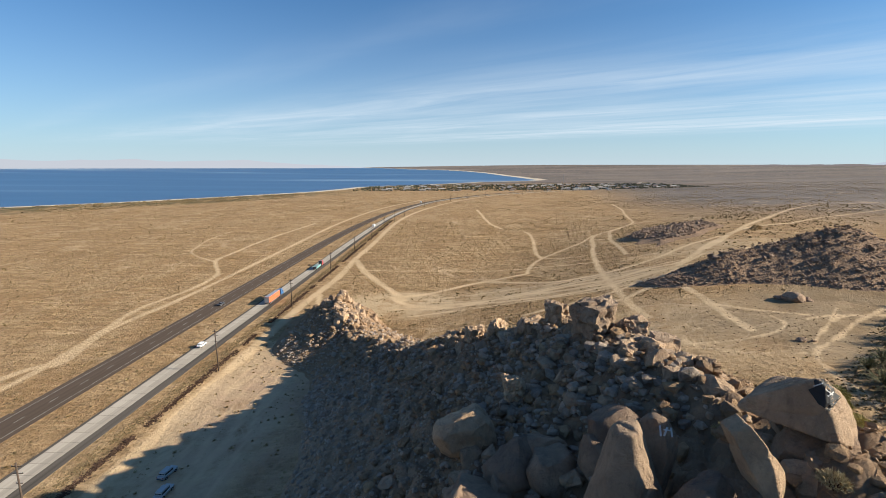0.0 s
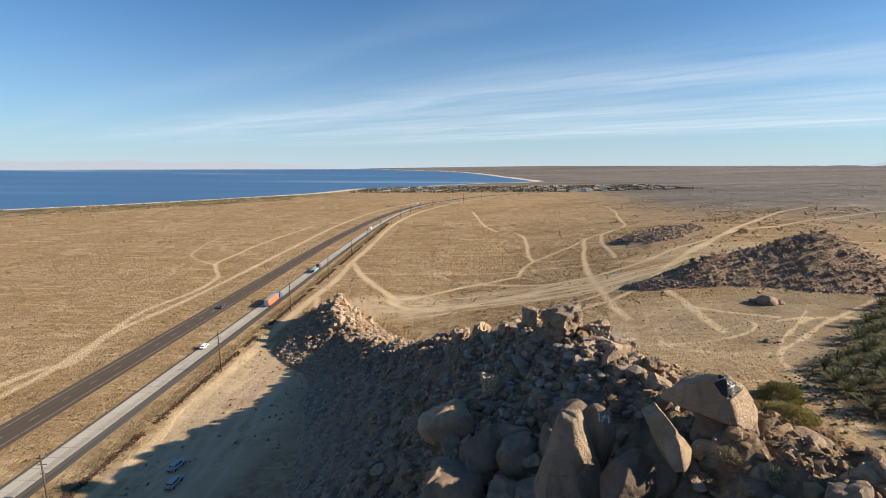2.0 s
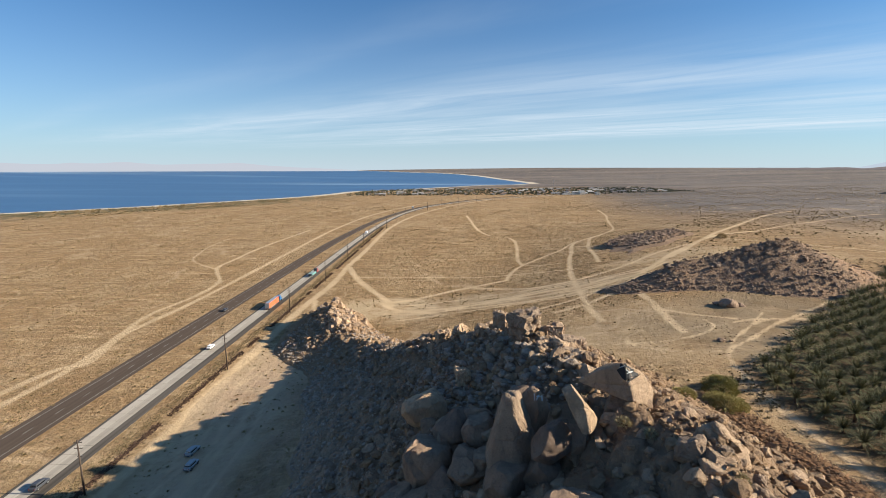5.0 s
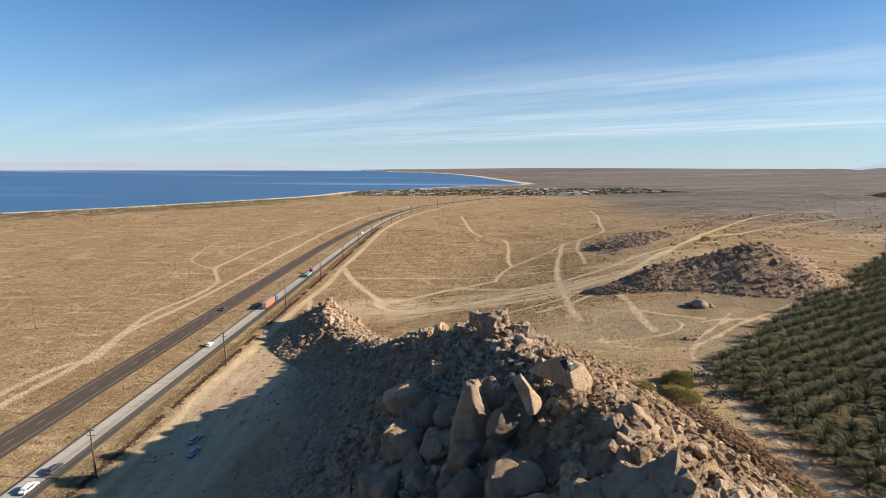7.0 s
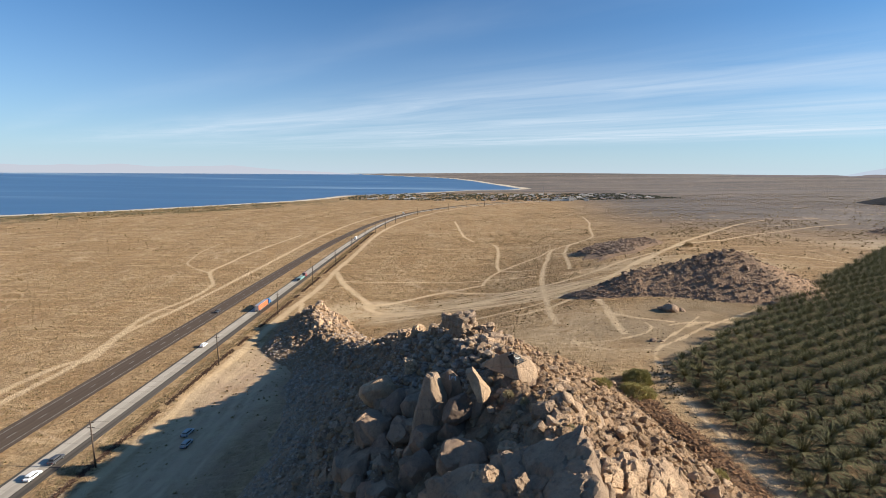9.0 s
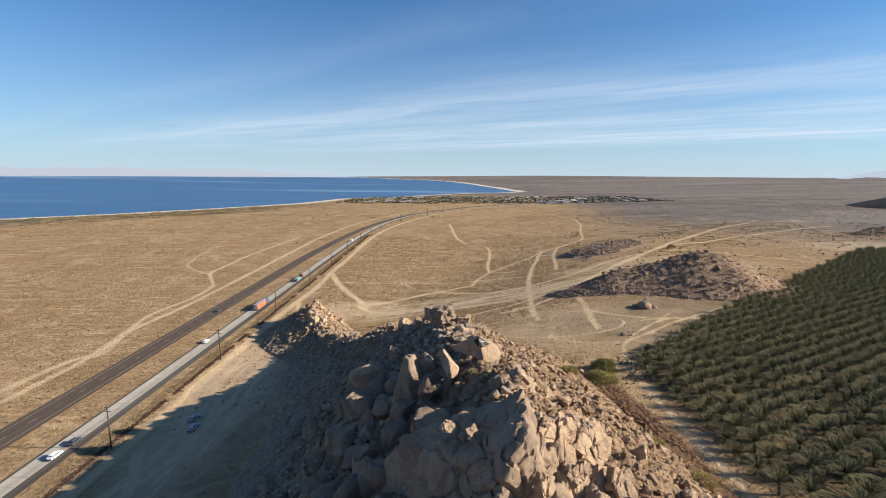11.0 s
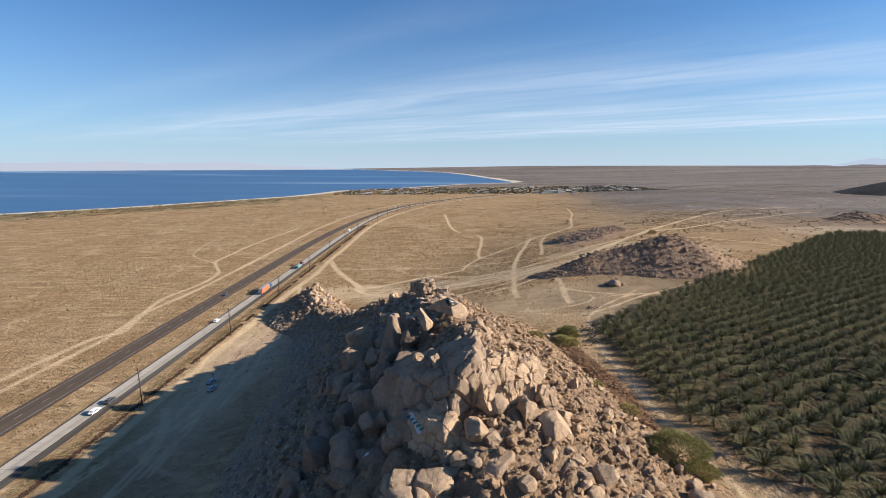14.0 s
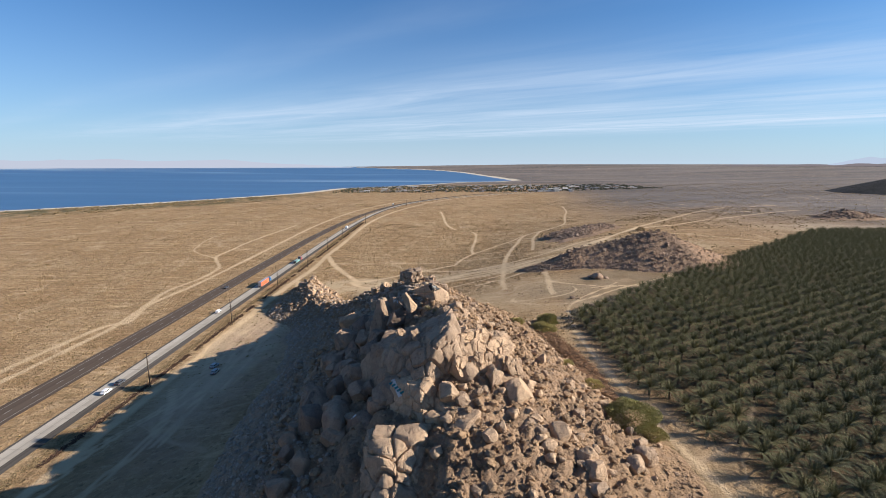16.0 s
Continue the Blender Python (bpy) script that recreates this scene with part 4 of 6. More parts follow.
block(18, 30.2, 74.6, 50.2, (6.8, 5.6, 5.6), (6, -8, 24), "square-topped crag block on the summit", 0.085)
block(181, 26.6, 86.0, 46.6, (4.4, 4.6, 4.6), (0, 14, 50), "broken crag block beside the summit", 0.085)
block(19, 35.8, 74.0, 47.4, (5, 5, 5.4), (10, 5, 60), "split crag block beside the summit", 0.085)
block(20, 40.0, 73.0, 45.0, (4.6, 5, 5), (0, 20, 10), "angular crag block on the crest", 0.085)
block(21, 22.5, 93.0, 41.2, (5.6, 5, 5.2), (0, 0, 33), "sunlit boulder on the broken crest", 0.085)
block(22, 17.0, 99.5, 38.6, (4.6, 4, 5.0), (12, 0, 70), "upright boulder on the broken crest", 0.085)
block(23, 12.5, 104.0, 35.4, (5.0, 4.4, 4.4), (0, 8, 20), "sunlit boulder on the broken crest", 0.085)
block(24, 6.5, 112.0, 31.4, (4.6, 4, 4), (0, 0, 50), "sunlit boulder on the broken crest", 0.085)
block(25, 16.8, 68.0, 39.8, (3.6, 3.2, 3.4), (0, 0, 10), "pale blocky rock catching the sun", 0.085)
massif(26, (31.6, -14.6, 29.5), (((31.5, -19.2, 33.0), (0.42, -0.76, 0.50)), ((26.4, -17.0, 32.0), (-0.72, -0.62, 0.32)), ((37.6, -17.0, 31.0), (0.86, -0.40, 0.32)), ((31, -15, 36.2), (-0.05, -0.15, 0.98)),
                              ((31.5, -9.5, 30), (0, 1, 0.2)), ((31.5, -14.6, 18), (0, 0, -1)), ((24.6, -14, 30), (-1, 0, 0.1)), ((39.2, -13, 30), (1, 0.1, 0.2)), ((33.5, -19.5, 35), (0.5, -0.45, 0.74))),
       "big pale boulder at the ridge's end, split by deep cracks", 6, 5.2, 0.55, 12.0)
boulder(27, 46.2, -10.5, 39.6, (9.0, 7.6, 8.6), (0, -10, 40), "sunlit boulder with broken facets", 10, 0.06, 0.66, 5)
boulder(28, 57.2, -1.6, 41.8, (6.8, 6.4, 6.8), (0, 0, 20), "rounded grey-tan boulder in the rubble", 7, 0.05, 0.80, 5)
boulder(29, 60.0, 4.0, 39.4, (5.8, 5, 5.6), (0, 0, 0), "rounded boulder below the cliff", 8, 0.05, 0.76, 4)
boulder(30, 57.4, -6.4, 36.8, (10.5, 5.5, 4.0), (6, 16, -18), "flat slab of pale rock lying on rubble", 8, 0.05, 0.66, 5)
boulder(31, 52.0, -13.5, 33.0, (6.6, 6, 6.4), (0, 0, 70), "rounded tan boulder in the sunny rubble", 8, 0.05, 0.74, 4)
boulder(32, 63.5, -10.0, 31.4, (6.2, 5.4, 5.4), (0, 0, 20), "rounded tan boulder in the sunny rubble", 8, 0.05, 0.74, 4)
boulder(33, 40.0, -14.5, 33.4, (5.6, 5, 5.6), (0, 0, 50), "rounded tan boulder in the sunny rubble", 8, 0.06, 0.74, 4)


def cliff():
    """The broken prow at the end of the ridge: a shaded face, a sunlit face with upright cracks, and the blocks behind."""
    massif(801, (37.0, 4.0, 41.0), (((33.8, -0.9, 46.3), (-0.77, -0.47, 0.44)), ((38.0, -2.9, 47.0), (-0.60, -0.68, 0.42)), ((38.2, -3.5, 47.7), (0.62, -0.78, 0.02)), ((41.0, 0.5, 51.9), (-0.50, -0.12, 0.86)),
                                    ((38, 13, 46), (0.1, 1, 0.2)), ((44.5, 3, 48), (0.9, -0.1, 0.35)), ((37, 4, 27), (0, 0, -1)), ((29.0, 0, 36), (-0.82, -0.5, 0.2))),
           "shaded prow of rock with painted letters at the ridge's end", 6, 4.2, 0.55, 22.0)
    shaded = "shaded block of the cliff at the ridge's end"
    facet(802, 31.6, 9.0, 47.4, (9.0, 10.0, 17.9), (-0.66, -0.70, 0.28), shaded)
    facet(803, 31.0, -1.0, 37.6, (7.6, 8.0, 12.0), (-0.70, -0.68, 0.22), shaded)
    facet(804, 38.8, 11.0, 49.0, (11.8, 9.2, 12.6), (-0.55, -0.45, 0.70), "dark tilted slab behind the cliff's edge", depth=0.30)
    lit = "sunlit upright block of the cliff"
    facet(805, 43.8, 3.6, 50.0, (7.0, 6.6, 15.0), LIT, lit, (0, 4, 0), level=6)
    facet(806, 47.4, 5.8, 48.2, (7.6, 6.8, 13.0), (0.50, -0.78, 0.36), lit, (0, 4, 0), level=6)
    facet(807, 48.6, 1.2, 46.0, (5.0, 5.2, 10.5), (0.42, -0.84, 0.30), lit, (0, -3, 0), level=6)
    facet(808, 54.6, 5.6, 45.0, (6.8, 7.0, 11.6), (0.55, -0.74, 0.38), lit, (0, 8, 0))
    massif(809, (51.9, -0.6, 40.0), (((52.2, -2.3, 41.0), (0.60, -0.78, 0.18)), ((50.9, -1.6, 40.5), (-0.95, -0.28, 0.1)), ((51.4, -1, 44.0), (-0.35, 0, 0.94)), ((53.5, -1, 41), (0.92, 0.1, 0.36)),
                                     ((52, 1.6, 41), (0, 1, 0)), ((51.6, -1, 35.5), (0, 0, -1)), ((53.2, -1.5, 38.4), (0.75, -0.35, -0.55))),
           "upright pale slab with a smooth sunlit face", 5, 3.4, 0.22, 24.0)
    facet(810, 48.4, 10.4, 49.0, (9.0, 7.7, 6.3), (0.4, -0.7, 0.6), "sunlit block on top of the cliff")
    facet(811, 54.6, 11.6, 47.0, (7.7, 7.7, 6.3), (0.5, -0.6, 0.62), "sunlit block on top of the cliff")
    massif(812, (36.6, -4.6, 37.5), (((37.6, -7.4, 39.5), (0.62, -0.72, 0.30)), ((34.0, -6.4, 39.0), (-0.72, -0.66, 0.22)), ((36, -5, 42.6), (-0.25, -0.15, 0.95)), ((40.2, -5, 39), (0.9, 0.2, 0.38)),
                                     ((36.6, -0.5, 38), (0, 1, 0)), ((36.6, -4.6, 31), (0, 0, -1))),
           "broken block leaning at the cliff's foot", 6, 2.8, 0.45, 14.0)
    massif(819, (43.4, -8.6, 35.4), (((44.2, -11.6, 36.5), (0.55, -0.76, 0.34)), ((40.4, -9.6, 36), (-0.80, -0.55, 0.22)), ((43, -8.6, 38.8), (0.1, -0.2, 0.97)), ((47.0, -8.6, 36), (0.92, 0, 0.38)),
                                     ((43.4, -5.0, 36), (0, 1, 0)), ((43.4, -8.6, 30), (0, 0, -1))),
           "big rounded block with a sunlit shoulder below the cliff", 5, 3.0, 0.35, 9.0)
    facet(814, 44.8, -3.4, 38.4, (7.0, 6.4, 8.5), (0.3, -0.86, 0.4), "sunlit lower block of the cliff")
    facet(815, 49.6, -2.6, 38.0, (5.6, 5.0, 7.0), (0.6, -0.7, 0.38), "sunlit lower block of the cliff")
    facet(816, 34.8, 4.8, 51.0, (2.2, 2.0, 3.6), LIT, "small upright stone catching the sun", (0, -8, 0), 0.4, level=4)
    facet(817, 37.8, 1.4, 49.0, (2.2, 2.2, 2.6), LIT, "small pale stone on the cliff's edge", (0, 12, 0), 0.4, level=4)
    facet(818, 31.0, 7.2, 50.2, (2.6, 2.0, 1.8), LIT, "pale broken edge catching the sun", (0, 12, 0), 0.4, level=4)
    rng = np.random.default_rng(14)
    for k in range(10):
        u = k / 9
        x, y = 43.5 + 14 * u + rng.normal(0, 0.8), 0.5 + 5.0 * u + rng.normal(0, 1.2)
        s = rng.uniform(2.0, 3.8)
        facet(850 + k, x, y - 1.0, rng.uniform(41.5, 48.5) - 2.5 * u, (s, s, s * rng.uniform(1.2, 1.8)), (0.5 + rng.normal(0, 0.15), -0.72, 0.42), "cracked piece of the sunlit cliff",
              (rng.uniform(-8, 8), rng.uniform(-14, 14), 0), level=4)
    for k in range(6):
        u = k / 5
        x, y = 23.5 + 6 * u + rng.normal(0, 0.6), 7.5 - 6 * u + rng.normal(0, 0.8)
        s = rng.uniform(2.2, 4.2)
        facet(880 + k, x, y - 0.8, rng.uniform(34, 41) + 1.0 * u, (s, s, s * rng.uniform(1.2, 1.9)), (-0.6 + rng.normal(0, 0.15), -0.7, 0.3), "cracked piece of the cliff's shaded face",
              (rng.uniform(-8, 8), rng.uniform(-14, 14), 0), level=4)
    for k in range(8):
        x, y = rng.uniform(36, 62), rng.uniform(-12, -4)
        s = rng.uniform(1.6, 3.4)
        block(900 + k, x, y, float(hill_top(x, y)[0]) + s * 0.55, (s, s * rng.uniform(0.8, 1.2), s), (rng.uniform(-15, 15), rng.uniform(-15, 15), rng.uniform(0, 90)),
              "fallen block at the cliff's foot", 0.07, None, 3)
    for k in range(9):
        x, y = rng.uniform(34, 58), rng.uniform(13, 22)
        s = rng.uniform(2.4, 5.0)
        block(930 + k, x, y, float(hill_top(x, y)[0]) + s * 0.45, (s, s * rng.uniform(0.8, 1.2), s), (rng.uniform(-15, 15), rng.uniform(-15, 15), rng.uniform(0, 90)),
              "block behind the cliff's edge", 0.07, None, 4)


def crags():
    """Broken blocks that crown the crest and the knoll."""
    rng = np.random.default_rng(41)

    def along(pts, n, lo, hi, label, spread, lift):
        for k in range(n):
            u = (k + rng.random()) / n * (len(pts) - 1)
            i = min(int(u), len(pts) - 2)
            x, y, z = (pts[i][c] + (pts[i + 1][c] - pts[i][c]) * (u - i) for c in range(3))
            x, y = x + rng.normal(0, spread), y + rng.normal(0, spread * 0.6)
            s = rng.uniform(lo, hi)
            z = float(hill_top(x, y)[0]) + s * rng.uniform(*lift)
            block(2000 + k + int(10 * lo) * 100 + int(abs(pts[0][1])) * 7, x, y, z, (s * rng.uniform(0.8, 1.2), s * rng.uniform(0.8, 1.2), s * rng.uniform(0.9, 1.4)),
                  (rng.uniform(-16, 16), rng.uniform(-16, 16), rng.uniform(0, 90)), label, 0.09, None, 3)

    along([(36, 58, 0), (33, 70, 0), (31, 82, 0), (22, 96, 0), (12, 108, 0)], 44, 2.0, 4.8, "broken crag block on the crest", 2.6, (0.15, 0.5))
    along([(40, 18, 0), (42, 28, 0), (39, 46, 0), (36, 58, 0)], 26, 1.6, 3.8, "weathered block on the crest", 3.2, (0.15, 0.4))
    along([(46, 12, 0), (52, 28, 0), (50, 50, 0), (44, 72, 0)], 18, 1.3, 3.2, "sunlit block on the upper talus", 3.4, (0.15, 0.4))
    along([(-30, 176, 0), (-37, 190, 0), (-42, 204, 0), (-44, 216, 0)], 44, 1.8, 5.2, "jagged block of the low knoll", 4.6, (0.25, 0.7))


cliff()
crags()
boulder(36, 44.5, 27.0, 49.4, (7, 6, 5), (0, 12, 20), "rounded outcrop on the sunny crest", 9, 0.06, 0.7, 4)
boulder(37, 48.5, 27.5, 47.4, (7, 6, 6.5), (0, 18, 60), "split outcrop on the sunny crest", 10, 0.07, 0.68, 4)
boulder(38, 53.5, 25.0, 42.6, (6, 5, 6), (0, 10, 0), "angular outcrop on the sunny slope", 10, 0.07, 0.68, 4)
# darker rock again, for the shade this boulder stands in
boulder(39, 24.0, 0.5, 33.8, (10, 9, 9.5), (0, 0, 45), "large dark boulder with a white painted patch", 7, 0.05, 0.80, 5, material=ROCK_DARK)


def scatter_boulders():
    rng = np.random.default_rng(5)
    kinds = [rock_mesh("boulder", 100 + k, 4, ROCK, 15 + k % 6, 0.11, 0.66 + 0.02 * (k % 6)) for k in range(16)]

    smooth_kinds = [rock_mesh("boulder", 140 + k, 4, ROCK, 11 + k % 4, 0.12, 0.74) for k in range(8)]
    # a darker set for the shaded slope, its shade put into the colour
    shade_toned = [rock_mesh("boulder", 150 + k, 4, ROCK_DARK, 11 + k % 4, 0.12, 0.74) for k in range(8)]

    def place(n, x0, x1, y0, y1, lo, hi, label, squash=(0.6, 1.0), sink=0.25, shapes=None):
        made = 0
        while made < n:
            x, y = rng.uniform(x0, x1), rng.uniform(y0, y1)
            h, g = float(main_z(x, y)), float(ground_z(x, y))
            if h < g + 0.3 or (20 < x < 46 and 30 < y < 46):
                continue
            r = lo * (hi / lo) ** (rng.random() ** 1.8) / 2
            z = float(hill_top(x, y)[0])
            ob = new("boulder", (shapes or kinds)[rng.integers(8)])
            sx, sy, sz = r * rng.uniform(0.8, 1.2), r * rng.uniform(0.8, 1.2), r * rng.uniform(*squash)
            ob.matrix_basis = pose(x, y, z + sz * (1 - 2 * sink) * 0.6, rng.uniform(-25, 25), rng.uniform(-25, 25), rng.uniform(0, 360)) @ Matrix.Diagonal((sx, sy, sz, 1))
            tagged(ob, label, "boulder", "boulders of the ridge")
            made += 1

    place(60, 4, 31, -8, 54, 4.6, 9.0, "big rounded boulder on the steep slope, darkened for shade", (0.8, 1.05), 0.22, shade_toned)
    place(60, 38, 86, -40, 4, 2.0, 5.6, "rounded tan boulder in the sunny rubble", (0.7, 1.0), 0.12, smooth_kinds)


scatter_boulders()


def rubble(name, label, material, n, area, height, lo, hi, seed, above=0.3, keep=None, level=1):
    """Loose stones too many to count, lying over a slope."""
    rng = np.random.default_rng(seed)
    shapes = [rock_verts(300 + k, level, 11, 0.2, 0.64) for k in range(8)]
    x0, x1, y0, y1 = area
    x, y = rng.uniform(x0, x1, n * 3), rng.uniform(y0, y1, n * 3)
    h, g = height(x, y), ground_z(x, y)
    ok = h > g + above
    if keep is not None:
        ok &= keep(x, y, rng)
    x, y, h, g = (a[ok][:n] for a in (x, y, h, g))
    z = np.maximum(g, rocky(x, y, h, g))
    r = lo * (hi / lo) ** (rng.random(len(x)) ** 2.4) / 2
    vs, fs, base = [], [], 0
    for k, (v, f) in enumerate(shapes):
        pick = np.arange(k, len(x), 8)
        a = rng.uniform(0, 6.283, len(pick))
        tilt = rng.uniform(-0.6, 0.6, (len(pick), 2))
        s = r[pick, None] * rng.uniform(0.7, 1.25, (len(pick), 3)) * np.array([1, 1, 0.75])
        p = v[None] * s[:, None]
        p = np.stack([p[..., 0], p[..., 1] + p[..., 2] * tilt[:, None, 0], p[..., 2] - p[..., 1] * tilt[:, None, 0]], -1)
        c, t = np.cos(a)[:, None], np.sin(a)[:, None]
        p = np.stack([p[..., 0] * c - p[..., 1] * t, p[..., 0] * t + p[..., 1] * c, p[..., 2]], -1)
        p = p + np.stack([x[pick], y[pick], z[pick] + r[pick] * 0.25], -1)[:, None]
        vs.append(p.reshape(-1, 3))
        fs.append((f[None] + (base + np.arange(len(pick)) * len(v))[:, None, None]).reshape(-1, 3))
        base += len(pick) * len(v)
    ob = new(name, mesh_of(name, np.concatenate(vs), np.concatenate(fs), material))
    tagged(ob, label, "rubble", kind="stuff")



def stony(x, y, rng):
    """Fewer stones towards the foot of the shaded side and on the block-built crest."""
    h, g = main_z(x, y), ground_z(x, y)
    return rng.random(len(x)) < np.clip((h - g - 3) / 11, 0.04, 1) * np.where((x < -8) & (y < 120), 0.18, 1.0) * np.where((x > 2) & (x < 34) & (y < 58), 0.4, 1.0)


rubble("rubble", "loose tan rubble covering the slopes of the ridge", ROCK_STUFF, 9500, (-60, 100, -70, 150), main_z, 0.4, 2.2, 21, 0.3, stony)
rubble("rubble", "small broken stones over the sunny talus", ROCK_STUFF, 9000, (40, 106, -75, 100), main_z, 0.22, 0.9, 22)
rubble("rubble", "fine pale scree at the foot of the shaded slope", ROCK_PALE, 11000, (-64, 16, -50, 140), main_z, 0.25, 1.2, 26)
rubble("rubble", "pale angular stones in the shade below the summit", ROCK_PALE, 1500, (6, 36, 46, 92), main_z, 0.5, 2.0, 51, 2.0)
rubble("rubble", "dusty broken stones between the ridge and the knoll", ROCK_PALE, 4200, (-62, 12, 112, 200), main_z, 0.35, 1.6, 52)
rubble("rubble", "jagged stones of the low knoll", ROCK_STUFF, 2600, (-66, 4, 150, 240), main_z, 0.5, 2.6, 23, 0.3, stony)
rubble("rubble", "dark stones over the low rocky hill", ROCK_DARK, 7500, (95, 260, 175, 285), hill_b_z, 0.35, 1.5, 24, 0.3, lambda x, y, r: r.random(len(x)) < np.where(x > 202, 0.25, 1.0))
rubble("rubble", "grey stones on a small heap beside the grove", ROCK_DARK, 600, (482, 585, 462, 518), spot_hill(530, 488, 50, 26, 33, 21), 0.9, 3.4, 46, 1.5)
rubble("rubble", "dark stones scattered on the mound", ROCK_DARK, 3400, (115, 285, 320, 460), mound_z, 0.8, 3.2, 25, 1.2)
rubble("rubble", "rounded boulders strewn over the shaded slope", ROCK, 55, (-4, 30, 0, 75), main_z, 2.4, 4.8, 45, 3.0, None, 3)
rubble("rubble", "weathered boulders strewn along the crest", ROCK, 300, (18, 54, 8, 100), main_z, 0.8, 2.8, 41, 8.0, None, 3)
rubble("rubble", "tan boulders strewn over the sunny talus", ROCK, 160, (46, 92, -60, 95), main_z, 1.1, 3.2, 42, 0.5, None, 3)
rubble("rubble", "broken boulders on the low crest and the knoll", ROCK, 90, (-56, 26, 90, 228), main_z, 1.2, 3.6, 43, 1.5, None, 3)
rubble("rubble", "boulders strewn over the low rocky hill", ROCK_DARK, 120, (110, 225, 190, 262), hill_b_z, 1.0, 2.8, 44, 2.0, None, 3)


def stray(seed, x, y, size, label):
    me = rock_mesh("boulder", seed, 4, ROCK_DARK, 14, 0.1, 0.68, tuple(v / 2 for v in size))
    ob = new("boulder", me)
    ob.matrix_basis = pose(x, y, float(ground_z(x, y)) + size[2] * 0.16, 0, 0, seed * 37)
    tagged(ob, label, "boulder")


stray(71, 131.0, 175.5, (7.6, 5.8, 5.0), "lone brown boulder on the bare flat")
stray(72, 136.0, 174.5, (3.5, 3, 2), "low stone beside a lone boulder")
stray(73, 105.5, 133.5, (2.6, 2.2, 1.8), "small black rock on the bare flat")
stray(74, 108.5, 132.8, (1.8, 1.5, 1.0), "small black rock on the bare flat")
stray(76, 128.0, 178.5, (4.0, 3.4, 2.4), "low stone beside a lone boulder")
stray(75, 186.0, 186.5, (4.4, 3.6, 3.0), "dark boulder at the foot of the rocky hill")

# ---- plants ----


def leaf_material(name, a, b, dry=(0.25, 0.19, 0.09), some=0.12, rough=0.8):
    s = Shade(name, rough, spec=0.15)
    n = s.noise(1.3, 4, 0.6)
    c = s.mix(s.span(n, 0.35, 0.65), a, b)
    c = s.mix(s.span(s.island(), 1 - some, 1.0), c, dry)
    c = s.mix(1.0, c, s.mix(s.random(), (0.82, 0.85, 0.85), (1.15, 1.12, 1.0)), "MULTIPLY")
    s.bsdf.inputs["Subsurface Weight"].default_value = 0.0
    return s.done(c)


PALM_LEAF = leaf_material("palm_frond", (0.090, 0.088, 0.043), (0.148, 0.138, 0.070), (0.22, 0.165, 0.09), 0.10)
PALM_TRUNK = plain("palm_trunk_bark", (0.115, 0.078, 0.05), 0.95, vary=0.4, scale=4)
BUSH_GREEN = leaf_material("creosote_leaf", (0.23, 0.208, 0.072), (0.36, 0.312, 0.122), (0.30, 0.23, 0.095), 0.2)
BUSH_PALE = leaf_material("pale_bush_leaf", (0.29, 0.25, 0.095), (0.40, 0.34, 0.145), (0.34, 0.26, 0.13), 0.25)
SCRUB = leaf_material("dry_scrub", (0.24, 0.172, 0.094), (0.33, 0.24, 0.135), (0.32, 0.235, 0.12), 0.3, 0.9)
DRY_GRASS = leaf_material("golden_dry_grass", (0.26, 0.185, 0.098), (0.34, 0.25, 0.145), (0.17, 0.115, 0.062), 0.3, 0.9)
DEAD_BRUSH = leaf_material("dead_brown_brush", (0.105, 0.062, 0.045), (0.155, 0.092, 0.064), (0.07, 0.048, 0.04), 0.3, 0.95)
DEAD_FROND = leaf_material("dead_palm_frond", (0.17, 0.095, 0.055), (0.25, 0.145, 0.085), (0.085, 0.06, 0.045), 0.35, 0.95)

DRY_TUFT = leaf_material("straw_tuft", (0.30, 0.25, 0.15), (0.42, 0.35, 0.22), (0.22, 0.17, 0.10), 0.3, 0.9)


def frond_tris(rng, length, azim, lift, droop, n=9):
    """Triangles of one feathered frond: a rib and pairs of narrow leaflets."""
    s = np.linspace(0, 1, n + 1)
    out = length * (s * math.cos(lift) - 0.10 * s ** 2)
    up = length * (math.sin(lift) * s - droop * s ** 2.2)
    spine = np.stack([out, np.zeros_like(out), up], 1)
    tris = []
    for k in range(1, n + 1):
        a, p = spine[k - 1], spine[k]
        w = 0.52 * math.sin(math.pi * min(1, 0.12 + 0.86 * k / n)) * (0.8 + 0.4 * rng.random())
        for sd in (-1, 1):
            tip = p + np.array([0.6 * w + 0.12, sd * w, 0.28 * w - 0.10])
            tris += [a + np.array([0, 0, 0.01]), p * 0.62 + a * 0.38, tip]
    tris += [spine[0] + np.array([0, -0.05, 0]), spine[0] + np.array([0, 0.05, 0]), spine[n // 2]]
    t = np.array(tris)
    c, q = math.cos(azim), math.sin(azim)
    return np.stack([t[:, 0] * c - t[:, 1] * q, t[:, 0] * q + t[:, 1] * c, t[:, 2]], 1)


def crown_tris(seed, fronds=50, n=14):
    rng = np.random.default_rng(seed)
    rows = []
    for k in range(fronds):
        u = k / fronds
        lift = radians(84 - 92 * u ** 0.9 + rng.uniform(-8, 8))
        rows.append(frond_tris(rng, rng.uniform(4.7, 5.6) * (0.75 + 0.3 * min(1, u * 2)), k * 2.399 + rng.uniform(-0.2, 0.2), lift, rng.uniform(0.20, 0.38) * (0.6 + 0.5 * u), n))
    return np.concatenate(rows)


def tri_mesh(name, tris, material):
    return mesh_of(name, tris, np.arange(len(tris)).reshape(-1, 3), material)


